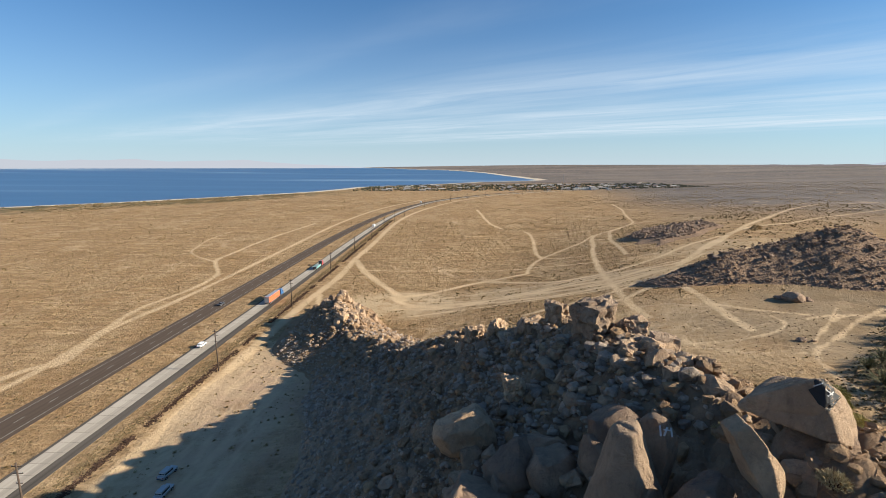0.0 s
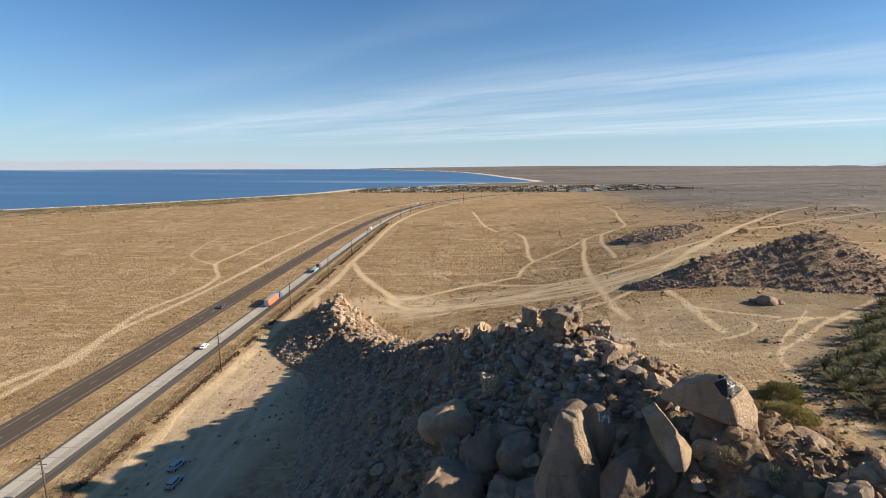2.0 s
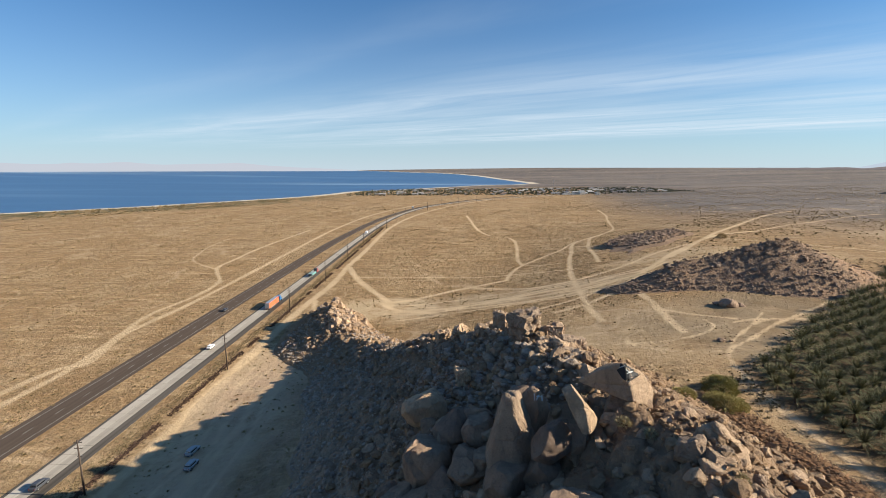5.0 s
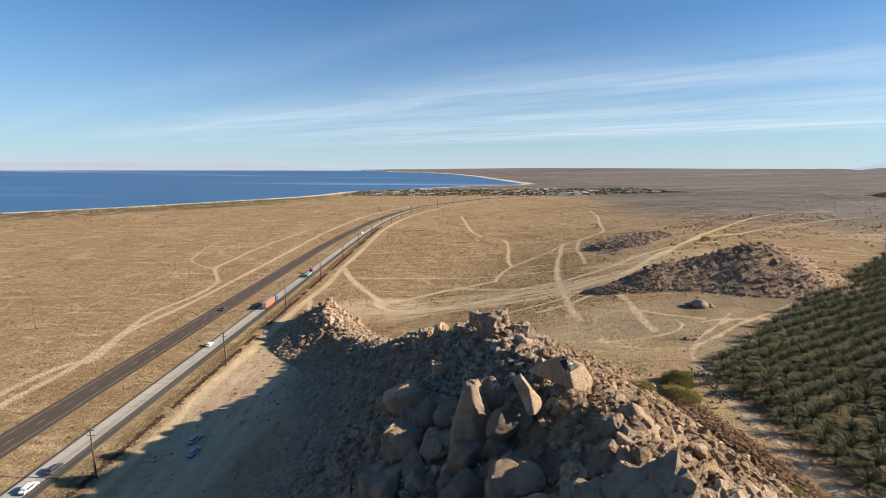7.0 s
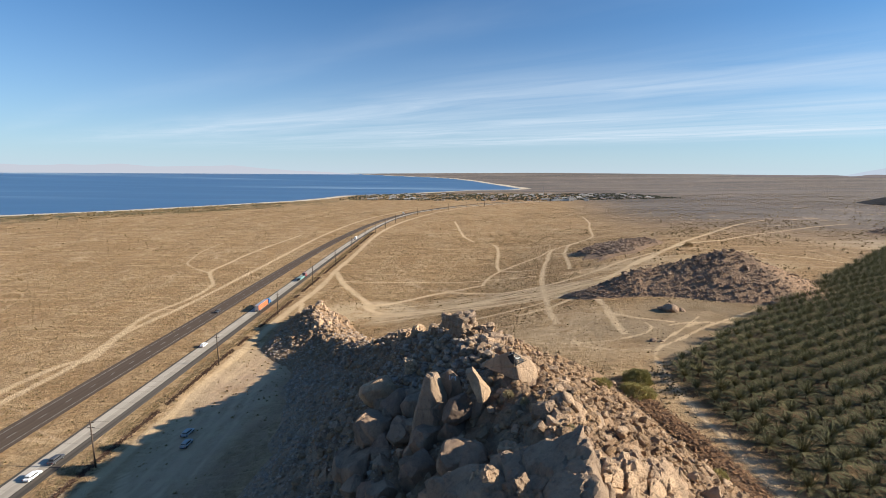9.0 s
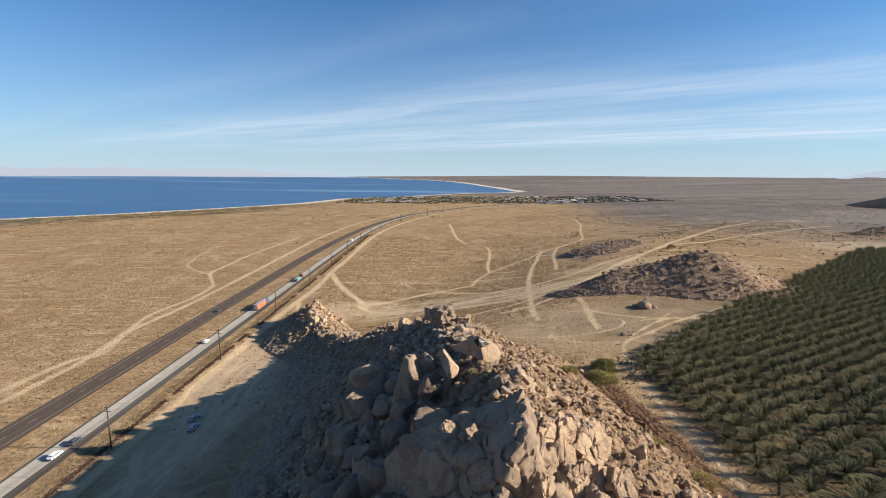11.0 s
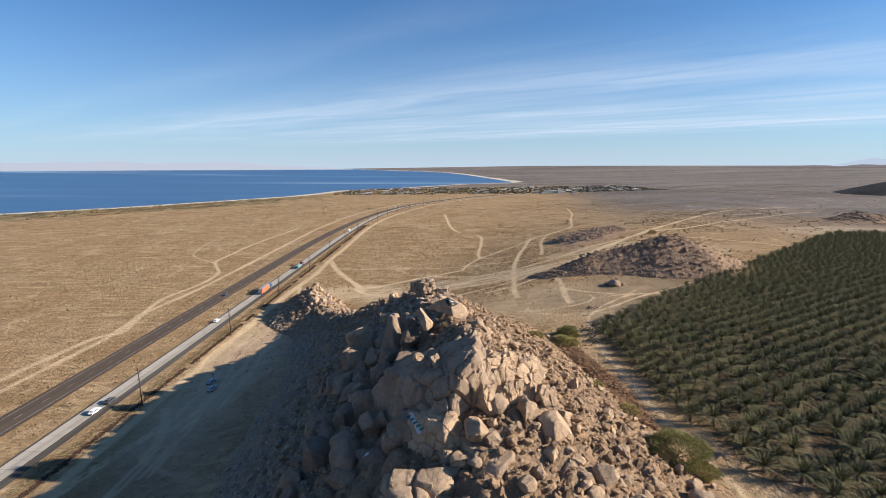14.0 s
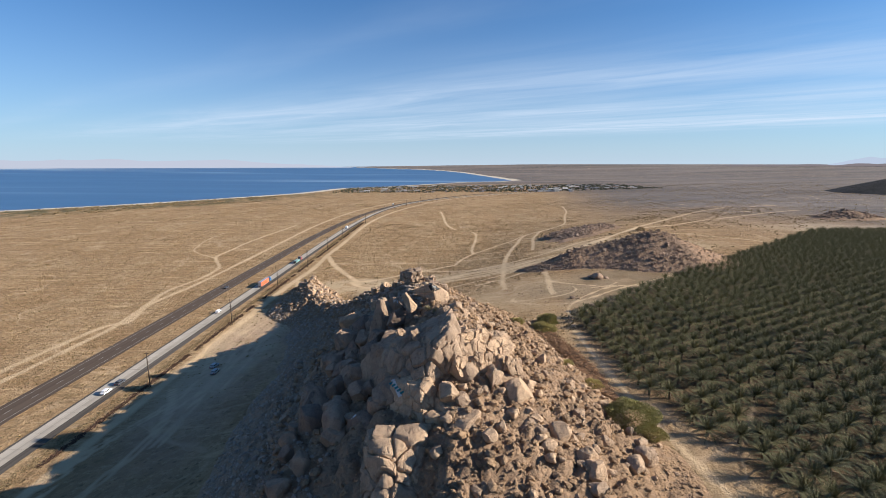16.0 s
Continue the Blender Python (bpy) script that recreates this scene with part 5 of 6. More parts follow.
def palm_grove():
    rng = np.random.default_rng(77)
    wide, deep = 5.6, 6.4                # staggered rows
    spots = []
    for i in range(86):
        for j in range(70):
            x, y = 94.5 + i * wide, -62 + (j + 0.5 * (i % 2)) * deep
            edge = float(grove_edge(y))          # the grove ends along a slanting track
            if x < edge - 0.5 or y > 372 or x > 64 + 1.06 * (y + 100) or y < -45 + 0 * x:
                continue
            if rng.random() < 0.03:
                continue
            spots.append((x + rng.uniform(-1.0, 1.0), y + rng.uniform(-1.2, 1.2)))
    spots.sort(key=lambda p: math.hypot(p[0] - 40, p[1] + 100))
    crowns = [tri_mesh("crown", crown_tris(400 + k, 50 - 4 * (k % 3)), PALM_LEAF) for k in range(5)]
    kinds = []
    for k in range(5):
        top = 1.3 + 0.3 * k
        thing = new("date_palm")
        bm = tube(bmesh.new(), (0, 0, -0.4), (0.08 * (k - 2), 0, top), 0.42, 0.30, 9)
        for v in bm.verts:
            v.co.x += 0.03 * math.sin(v.co.z * 5)
        part("trunk", bm, PALM_TRUNK, thing, "rough stub-covered brown trunk")
        c = new("crown", crowns[k])
        c.parent = thing
        c.location = (0.08 * (k - 2), 0, top - 0.15)
        tagged(thing, ("young date palm with a low spreading crown", "short date palm with arching grey-green fronds", "date palm in a planted row",
                       "date palm with a stout trunk in the grove", "taller date palm rising over its neighbours")[k], "palm tree", "palms of the grove")
        kinds.append([thing, False])
    rest = []
    for n, (x, y) in enumerate(spots):
        z = float(ground_z(x, y))
        k, s, a = int(rng.integers(5)), rng.uniform(0.85, 1.12), rng.uniform(0, 360)
        if n < 300:
            thing, used = kinds[k]
            m = pose(x, y, z, rng.uniform(-4, 4), rng.uniform(-4, 4), a) @ Matrix.Scale(s, 4)
            if used:
                ob = copy_thing(thing, m)
                ob.matrix_basis = m
            else:
                thing.matrix_basis = m
                kinds[k][1] = True
        else:
            rest.append((x, y, z + 1.8, s, radians(a), k))
    small = [crown_tris(500 + k, 38, 6) for k in range(3)]
    rows = []
    for x, y, z, s, a, k in rest:
        t = small[k % 3] * s * 1.08
        c, q = math.cos(a), math.sin(a)
        rows.append(np.stack([t[:, 0] * c - t[:, 1] * q + x, t[:, 0] * q + t[:, 1] * c + y, t[:, 2] + z], 1))
    if rows:
        ob = new("palm_grove", tri_mesh("palm_grove", np.concatenate(rows), PALM_LEAF))
        tagged(ob, "dense rows of grey-green date palms further off", "palm grove", kind="stuff")


palm_grove()


def shrub_tris(seed, n, rx, rz, leaf, base=0.15):
    """A rounded bush of many small leaf sprays with gaps."""
    rng = np.random.default_rng(seed)
    d = rng.normal(size=(n, 3))
    d /= np.linalg.norm(d, axis=1)[:, None]
    d[:, 2] = np.abs(d[:, 2])
    lump = 1 + 0.28 * vnoise(d[:, 0] * 2.2 + seed, d[:, 1] * 2.2, d[:, 2] * 2.2)
    r = lump * rng.uniform(0.45, 1.0, n) ** 0.5
    c = d * r[:, None] * np.array([rx, rx, rz]) + np.array([0, 0, base])
    u = d + rng.normal(size=(n, 3)) * 0.7 + np.array([0, 0, 0.5])
    u /= np.linalg.norm(u, axis=1)[:, None]
    v = np.cross(u, rng.normal(size=(n, 3)))
    v /= np.linalg.norm(v, axis=1)[:, None]
    ln = leaf * rng.uniform(0.6, 1.4, n)[:, None]
    return np.stack([c - v * ln * 0.13, c + v * ln * 0.13, c + u * ln], 1).reshape(-1, 3)


def shrub(x, y, rx, rz, material, label, seed, n=1500, leaf=0.55, z=None, name="desert_bush"):
    thing = new(name)
    bm = bmesh.new()
    rng = random.Random(seed)
    for k in range(7):
        a, t = k * 0.9 + rng.random(), rng.uniform(0.3, 0.7)
        tube(bm, (0, 0, -0.3), (rx * t * math.cos(a), rx * t * math.sin(a), rz * rng.uniform(0.4, 0.7)), 0.09, 0.03, 5)
    part("stems", bm, DEAD_BRUSH, thing)
    c = new("foliage", tri_mesh("foliage", shrub_tris(seed, n, rx, rz, leaf), material))
    c.parent = thing
    gz = float(hill_top(x, y)[0]) if z is None else z
    thing.matrix_basis = pose(x, y, gz - 0.1)
    return tagged(thing, label, "bush")


shrub(85.5, 96.5, 4.6, 3.6, BUSH_GREEN, "large dark green bush at the foot of the ridge", 1, 18000, 0.34)
shrub(82.0, 87.5, 5.2, 3.2, BUSH_PALE, "wide yellow-green bush at the foot of the ridge", 2, 18000, 0.34)
shrub(70.5, 86.0, 3.0, 2.0, BUSH_PALE, "straw-coloured bush on the stony slope", 3, 3500, 0.45)
shrub(86.0, 9.0, 7.4, 4.6, BUSH_GREEN, "broad olive-green bush at the foot of the talus", 4, 30000, 0.34)
shrub(90.5, 6.5, 3.4, 2.4, BUSH_PALE, "yellow-green bush beside an olive one", 5, 5000, 0.45)
shrub(83.5, 29.0, 2.8, 1.6, BUSH_PALE, "low straw-green bush on the talus edge", 6, 2600, 0.38)
shrub(78.5, 40.0, 2.2, 1.4, BUSH_PALE, "low straw-green bush on the talus", 7, 2200, 0.38)
shrub(238, 378, 4.2, 3.4, SCRUB, "lone dark bush on the open plain", 8, 1200, 0.8)
shrub(232, 240, 5.0, 3.0, BUSH_PALE, "pale bush beside the rocky hill", 9, 1200, 0.8, 21.5)
for k, (x, y) in enumerate(((35.0, 45.0), (44.0, 20.5), (36.5, 33.0), (47, 33), (39, 30))):
    shrub(x, y, 1.0, 0.8, DRY_TUFT, "small dry tuft of desert scrub between boulders", 20 + k, 700, 0.35, name="dry_tuft")


def clumps(name, label, material, x, y, r, seed, squash=0.7, z=None):
    """Small ragged scrub clumps, each a handful of leaning blades."""
    rng = np.random.default_rng(seed)
    n, k = len(x), 7
    z = ground_z(x, y) if z is None else z
    a = rng.uniform(0, 6.283, (n, k))
    lean = rng.uniform(0.25, 1.0, (n, k))
    w = rng.uniform(0.35, 0.7, (n, k))
    base = np.stack([x, y, z - 0.05], 1)[:, None]
    r = r[:, None, None]
    out = np.stack([np.cos(a) * lean, np.sin(a) * lean, squash * (1.25 - 0.7 * lean)], -1) * r
    sidew = np.stack([-np.sin(a) * w, np.cos(a) * w, 0 * a], -1) * r
    mid = out * np.array([0.55, 0.55, 0.75])
    tris = np.stack([base + mid * 0.15 - sidew, base + out + 0 * sidew, base + mid * 0.15 + sidew], 2)
    ob = new(name, tri_mesh(name, tris.reshape(-1, 3), material))
    tagged(ob, label, "scrub", kind="stuff")


def scrub_fields():
    rng = np.random.default_rng(31)

    def field(n, x0, x1, y0, y1, lo, hi, seed, near_track=1.5, thick=None, label="sparse dry desert scrub on the plain", mat=SCRUB):
        x, y = rng.uniform(x0, x1, n), rng.uniform(y0, y1, n)
        ok = (np.abs(x + 102) > 21) | (y > 520)
        patch = fbm(x / 60, y / 60) + 0.6 * fbm(x / 14, y / 14)
        ok &= patch > (-0.25 if thick is None else thick)
        ok &= (np.hypot((x - 110) / 62, (y - 150) / 46) > 0.9) | (rng.random(n) < 0.12)
        for width, pts in TRACKS:
            d, _, _ = to_line(x, y, pts)
            ok &= d > width * 0.5 + near_track * 0.4
        sd = inland(x, y)
        ok &= sd > 60
        h = np.maximum.reduce([main_z(x, y), hill_b_z(x, y)])
        ok &= h < ground_z(x, y) + 1.0
        ok &= ~((x > grove_edge(y) - 3) & (y < 362))
        x, y = x[ok], y[ok]
        r = lo * (hi / lo) ** (rng.random(len(x)) ** 2.5)
        clumps("scrub", label, mat, x, y, r, seed)

    field(40000, -440, 120, 60, 430, 0.22, 0.9, 1)
    field(24000, -60, 330, 190, 620, 0.22, 1.0, 2)
    field(24000, -620, 560, 420, 1000, 0.4, 1.5, 3, thick=-0.1)
    field(11000, -500, 1300, 900, 1900, 0.6, 2.3, 4, thick=-0.1)
    field(16000, 200, 1700, 380, 1800, 0.6, 2.3, 5, thick=-0.15)
    field(3500, 180, 640, 250, 640, 0.5, 2.0, 11, thick=-0.2)
    # litter and dead weed on the bare flat
    x, y = rng.normal(112, 26, 1500), rng.normal(146, 26, 1500)
    ok = (main_z(x, y) < ground_z(x, y)) & (x < grove_edge(y) - 1)
    clumps("litter", "bits of dead weed on the bare flat", DEAD_BRUSH, x[ok], y[ok], 0.12 + 0.35 * rng.random(ok.sum()) ** 2, 12, 0.5)
    # weeds along the edge of the grove
    y = rng.uniform(84, 190, 900)
    x = grove_edge(y) - 2 + rng.normal(0, 2.4, 900)
    clumps("weeds", "brown weeds along the edge of the palm grove", SCRUB, x, y, 0.2 + 0.6 * rng.random(900) ** 2, 13, 0.7)
    # thicker, darker growth near the lake
    x, y = rng.uniform(-1000, -380, 5200), rng.uniform(400, 1250, 5200)
    sd = inland(x, y)
    ok = (sd > 45) & (sd < 230) & (fbm(x / 90, y / 90) > -0.12)
    clumps("scrub", "dark marsh scrub along the lake shore", SCRUB, x[ok], y[ok], rng.uniform(1.2, 3.4, ok.sum()), 6)
    # between the carriageways and on the verge
    y = rng.uniform(-60, 620, 1100)
    x = np.where(rng.random(1100) < 0.5, rng.normal(-102, 2.0, 1100), rng.normal(-128, 3.5, 1100))
    clumps("scrub", "brown scrub on the highway median and verge", SCRUB, x, y, 0.3 + 0.7 * rng.random(1100) ** 2, 7)
    # golden grass and dead brush between the highway and the frontage track
    n = 14000
    y = rng.uniform(-80, 640, n)
    clumps("dry_grass", "strip of golden dry grass beside the highway", DRY_GRASS, rng.normal(-80.6, 1.2, n), y, 0.15 + 0.35 * rng.random(n), 8)
    y = rng.uniform(-80, 640, n)
    keep = vnoise(y / 9, y * 0) > -0.55
    clumps("dead_brush", "line of dead brown brush beside the highway grass", DEAD_BRUSH, rng.normal(-77.2, 0.6, n)[keep], y[keep], 0.20 + 0.4 * rng.random(keep.sum()), 9)


scrub_fields()


def frond_heap():
    """Cut palm fronds dumped along the foot of the ridge."""
    rng = np.random.default_rng(9)
    n = 9500
    t = rng.random(n)
    y = np.interp(t, [0, 1], [86, 24])
    x = np.interp(y, [20, 30, 43, 59, 79, 90], [87, 87.5, 88, 86.5, 82.5, 80]) + rng.normal(0, 1.3, n)
    keep = vnoise(y / 6, y * 0 + 4) > -0.9
    x, y = x[keep], y[keep]
    n = len(x)
    z = np.maximum(ground_z(x, y), main_z(x, y)) + rng.uniform(0, 0.9, n)
    a, ln, tl = rng.uniform(0, 6.28, n), rng.uniform(0.8, 2.2, n), rng.uniform(-0.3, 0.3, n)
    d = np.stack([np.cos(a), np.sin(a), tl], 1) * ln[:, None]
    w = np.stack([-np.sin(a), np.cos(a), rng.uniform(-0.5, 0.5, n)], 1) * 0.22
    c = np.stack([x, y, z], 1)
    tris = np.stack([c - d / 2 - w, c - d / 2 + w, c + d / 2], 1).reshape(-1, 3)
    tagged(new("dead_fronds", tri_mesh("dead_fronds", tris, DEAD_FROND)), "long heap of brown dead palm fronds", "palm debris", kind="stuff")


frond_heap()


def pale_log(x, y):
    """A bleached dead branch with two side limbs."""
    bm = bmesh.new()
    tube(bm, (-1.9, -0.3, 0.15), (0.2, 0.1, 0.35), 0.20, 0.15, 8)
    tube(bm, (0.15, 0.08, 0.34), (1.9, 0.7, 0.55), 0.15, 0.05, 8)
    tube(bm, (-0.3, 0.0, 0.30), (0.9, -0.9, 0.75), 0.11, 0.04, 7)
    ob = part("dead_branch", bm, BLEACHED, None, "bleached dead branch lying at the foot of the ridge")
    ob.matrix_basis = pose(x, y, float(hill_top(x, y)[0]), 0, 0, 15)
    return tagged(ob, "bleached dead branch lying at the foot of the ridge", "branch")


BLEACHED = plain("bleached_wood", (0.62, 0.55, 0.46), 0.85, vary=0.2)
pale_log(88.0, 44.0)

# ---- vehicles ----
WHITE_PAINT = plain("white_car_paint", (0.72, 0.72, 0.72), 0.3, vary=0.03)
SILVER_PAINT = plain("silver_car_paint", (0.36, 0.36, 0.36), 0.3, 0.3, vary=0.04)
DARK_PAINT = plain("dark_car_paint", (0.06, 0.062, 0.07), 0.3, vary=0.05)
RED_PAINT = plain("red_cab_paint", (0.42, 0.03, 0.035), 0.35, vary=0.08)
BLUE_PAINT = plain("blue_cab_paint", (0.03, 0.13, 0.30), 0.35, vary=0.08)
TEAL_PAINT = plain("teal_steel", (0.16, 0.36, 0.34), 0.55, vary=0.15)
ORANGE_PAINT = plain("orange_trailer_side", (0.74, 0.155, 0.068), 0.55, vary=0.1, scale=1.2)
GLASS_DARK = plain("tinted_glass", (0.015, 0.018, 0.022), 0.08, vary=0.02, spec=0.6)
RUBBER = plain("tyre_rubber", (0.02, 0.02, 0.021), 0.9, vary=0.1)
STEEL = plain("bare_steel", (0.35, 0.35, 0.36), 0.45, 0.7, vary=0.1)
LAMP_RED = plain("red_tail_lamp", (0.35, 0.01, 0.01), 0.3, vary=0.05)


def wheels(parent, spots, r=0.36, width=0.26):
    for x, y in spots:
        tyre = part("wheel", tube(bmesh.new(), (x - width / 2, y, r), (x + width / 2, y, r), r, r, 14), RUBBER, parent, "black rubber tyre")
        part("rim", tube(bmesh.new(), (x - width / 2 - 0.02, y, r), (x + width / 2 + 0.02, y, r), r * 0.55, r * 0.55, 10), STEEL, tyre, "steel rim")


def car(x, y, heading, paint_mat, label, kind="suv", category="car"):
    thing = new("parked_suv" if kind == "parked" else "car")
    long, wide = 4.7, 1.86
    tall = 1.72 if kind != "sedan" else 1.42
    bm = box(bmesh.new(), 0, 0, 0.66, wide, long, 0.72, 0.14)
    part("body", bm, paint_mat, thing)
    cabin_y, cabin_l = (-0.35, 3.0) if kind != "sedan" else (-0.25, 2.2)
    bm = box(bmesh.new(), 0, cabin_y, 1.02 + (tall - 1.02) / 2, wide * 0.93, cabin_l, tall - 1.0, 0.12, 0.82)
    part("roof", bm, paint_mat, thing)
    for sx in (-1, 1):
        bm = box(bmesh.new(), sx * wide * 0.44, cabin_y, 1.24, 0.06, cabin_l * 0.82, 0.36, 0.02)
        part("side_window", bm, GLASS_DARK, thing, "dark tinted glass")
        bm = box(bmesh.new(), sx * 0.72, -long / 2 + 0.01, 0.82, 0.22, 0.06, 0.24, 0.02)
        part("tail_lamp", bm, LAMP_RED, thing, "red lamp")
    bm = box(bmesh.new(), 0, cabin_y + cabin_l * 0.455, 1.24, wide * 0.78, 0.10, 0.40, 0.02)
    part("windscreen", bm, GLASS_DARK, thing, "dark glass")
    bm = box(bmesh.new(), 0, cabin_y - cabin_l * 0.455, 1.24, wide * 0.76, 0.10, 0.36, 0.02)
    part("rear_window", bm, GLASS_DARK, thing, "dark glass")
    bm = box(bmesh.new(), 0, -long / 2 - 0.03, 0.48, wide * 0.9, 0.12, 0.2, 0.03)
    part("bumper", bm, DARK_PAINT, thing, "black plastic bumper")
    wheels(thing, [(sx * wide * 0.46, sy) for sx in (-1, 1) for sy in (-1.45, 1.45)])
    z = float(ground_z(x, y)) + (0.17 if abs(x + 102) < 20 else 0.0)
    thing.matrix_basis = pose(x, y, z, 0, 0, heading)
    return tagged(thing, label, category)


def tractor(thing, mat, y0=0.0):
    """Cab unit of a lorry with a bonnet, its nose at y0 + 6."""
    part("cab", box(bmesh.new(), 0, y0 + 2.9, 2.25, 2.4, 2.5, 2.9, 0.2, 0.94), mat, thing)
    part("bonnet", box(bmesh.new(), 0, y0 + 5.0, 1.5, 2.0, 2.0, 1.3, 0.2, 0.9), mat, thing)
    part("windscreen", box(bmesh.new(), 0, y0 + 4.1, 2.65, 2.1, 0.12, 0.8, 0.03), GLASS_DARK, thing, "dark glass")
    part("chassis", box(bmesh.new(), 0, y0 + 1.6, 0.85, 1.0, 6.6, 0.35, 0.04), DARK_PAINT, thing)
    for sx in (-1, 1):
        part("side_window", box(bmesh.new(), sx * 1.18, y0 + 3.4, 2.6, 0.06, 0.9, 0.6, 0.02), GLASS_DARK, thing, "dark glass")
        part("exhaust", tube(bmesh.new(), (sx * 1.05, y0 + 1.5, 1.0), (sx * 1.05, y0 + 1.5, 4.0), 0.09, 0.09, 8), STEEL, thing, "steel exhaust stack")
    wheels(thing, [(sx * 1.05, y0 + k) for sx in (-1, 1) for k in (5.0, 0.2, -1.1)], 0.5, 0.34)


def trailer_truck(x, y, heading):
    thing = new("lorry")
    tractor(thing, BLUE_PAINT, 7.6)
    top, low, long = 4.1, 1.15, 15.4
    shell = part("trailer", box(bmesh.new(), 0, -0.6, (top + low) / 2, 2.5, long, top - low, 0.05), ORANGE_PAINT, thing, "orange trailer")
    for n in range(22):
        for sx in (-1, 1):
            part("rib", box(bmesh.new(), sx * 1.262, -0.6 - long / 2 + 0.4 + n * 0.695, (top + low) / 2, 0.04, 0.07, top - low - 0.3), ORANGE_PAINT, shell)
    part("roof_panel", box(bmesh.new(), 0, -0.6, top + 0.02, 2.46, long - 0.1, 0.05, 0.01), SILVER_PAINT, thing, "white trailer roof")
    for sx in (-1, 1):
        part("rear_door", box(bmesh.new(), sx * 0.62, -0.6 - long / 2 - 0.03, (top + low) / 2, 1.2, 0.06, top - low - 0.1, 0.01), SILVER_PAINT, thing, "grey rear door")
    part("underframe", box(bmesh.new(), 0, -0.6, 1.0, 1.1, long - 0.5, 0.25, 0.03), DARK_PAINT, thing)
    wheels(thing, [(sx * 1.05, k) for sx in (-1, 1) for k in (-5.6, -6.9)], 0.5, 0.34)
    thing.matrix_basis = pose(x, y, float(ground_z(x, y)) + 0.17, 0, 0, heading)
    tagged(thing, "articulated lorry with an orange trailer and blue cab", "truck")


def flatbed_truck(x, y, heading):
    thing = new("flatbed_lorry")
    tractor(thing, RED_PAINT, 6.4)
    part("sleeper", box(bmesh.new(), 0, 7.6, 2.9, 2.3, 1.6, 2.2, 0.15), DARK_PAINT, thing, "black sleeper box")
    part("bed", box(bmesh.new(), 0, -0.8, 1.35, 2.5, 12.5, 0.28, 0.04), TEAL_PAINT, thing)
    for sx in (-1, 1):
        part("side_beam", box(bmesh.new(), sx * 1.15, -0.6, 1.95, 0.16, 10.5, 0.9, 0.03), TEAL_PAINT, thing, "teal steel beam")
        for k in range(7):
            part("stake", box(bmesh.new(), sx * 1.15, -5.4 + k * 1.6, 2.5, 0.12, 0.12, 0.6, 0.02), STEEL, thing)
    part("load", box(bmesh.new(), 0, -1.2, 1.95, 1.5, 8.5, 0.8, 0.12), STEEL, thing, "grey steel load")
    part("ramp", box(bmesh.new(), 0, -7.3, 1.9, 2.3, 0.3, 1.4, 0.05), DARK_PAINT, thing, "black tail ramp")
    wheels(thing, [(sx * 1.05, k) for sx in (-1, 1) for k in (-4.4, -5.7)], 0.5, 0.34)
    thing.matrix_basis = pose(x, y, float(ground_z(x, y)) + 0.17, 0, 0, heading)
    tagged(thing, "red lorry with a teal flatbed trailer", "truck")


def box_van(x, y, heading, label):
    thing = new("box_truck")
    part("cargo_box", box(bmesh.new(), 0, -1.0, 2.2, 2.4, 6.4, 2.7, 0.06), WHITE_PAINT, thing)
    part("cab", box(bmesh.new(), 0, 3.1, 1.5, 2.1, 1.9, 1.9, 0.2, 0.9), WHITE_PAINT, thing)
    part("windscreen", box(bmesh.new(), 0, 4.0, 1.9, 1.8, 0.12, 0.6, 0.03), GLASS_DARK, thing, "dark glass")
    part("chassis", box(bmesh.new(), 0, 0, 0.65, 1.4, 7.6, 0.3, 0.04), DARK_PAINT, thing)
    wheels(thing, [(sx * 0.95, k) for sx in (-1, 1) for k in (3.0, -2.6)], 0.45, 0.3)
    thing.matrix_basis = pose(x, y, float(ground_z(x, y)) + 0.17, 0, 0, heading)
    tagged(thing, label, "truck")


trailer_truck(-89.4, 247.5, 0)
flatbed_truck(-89.2, 330.5, 0)
car(-92.9, 180.5, 0, WHITE_PAINT, "white car driving on the concrete carriageway", "suv")
car(-89.3, 84.5, 0, DARK_PAINT, "dark pickup-sized car driving on the concrete carriageway", "suv")
car(-89.5, 76.5, 0, WHITE_PAINT, "white car close behind a dark one on the highway", "suv")
car(-113.0, 238.0, 180, DARK_PAINT, "dark saloon car driving on the asphalt carriageway", "sedan")
car(-57.0, 97.4, -9, SILVER_PAINT, "silver car parked in the shade on bare ground", "parked")
car(-53.6, 90.4, -3, SILVER_PAINT, "pale grey car parked in the shade on bare ground", "parked")
box_van(-89.2, 565, 0, "white box truck far along the highway")
box_van(-62, 948, 200, "white box truck at the highway's bend")

# ---- the town by the lake ----
HOUSE_WALLS = [plain("pale_stucco", (0.36, 0.32, 0.27), 0.9), plain("white_stucco", (0.50, 0.47, 0.43), 0.9), plain("tan_stucco", (0.36, 0.29, 0.22), 0.9)]
HOUSE_ROOFS = [plain("grey_roof", (0.30, 0.29, 0.28), 0.9, vary=0.2), plain("brown_roof", (0.22, 0.15, 0.11), 0.9, vary=0.2), plain("white_roof", (0.38, 0.37, 0.35), 0.8)]
TREE_DARK = leaf_material("dark_tree_leaf", (0.085, 0.088, 0.060), (0.120, 0.122, 0.082), (0.15, 0.13, 0.09), 0.15)


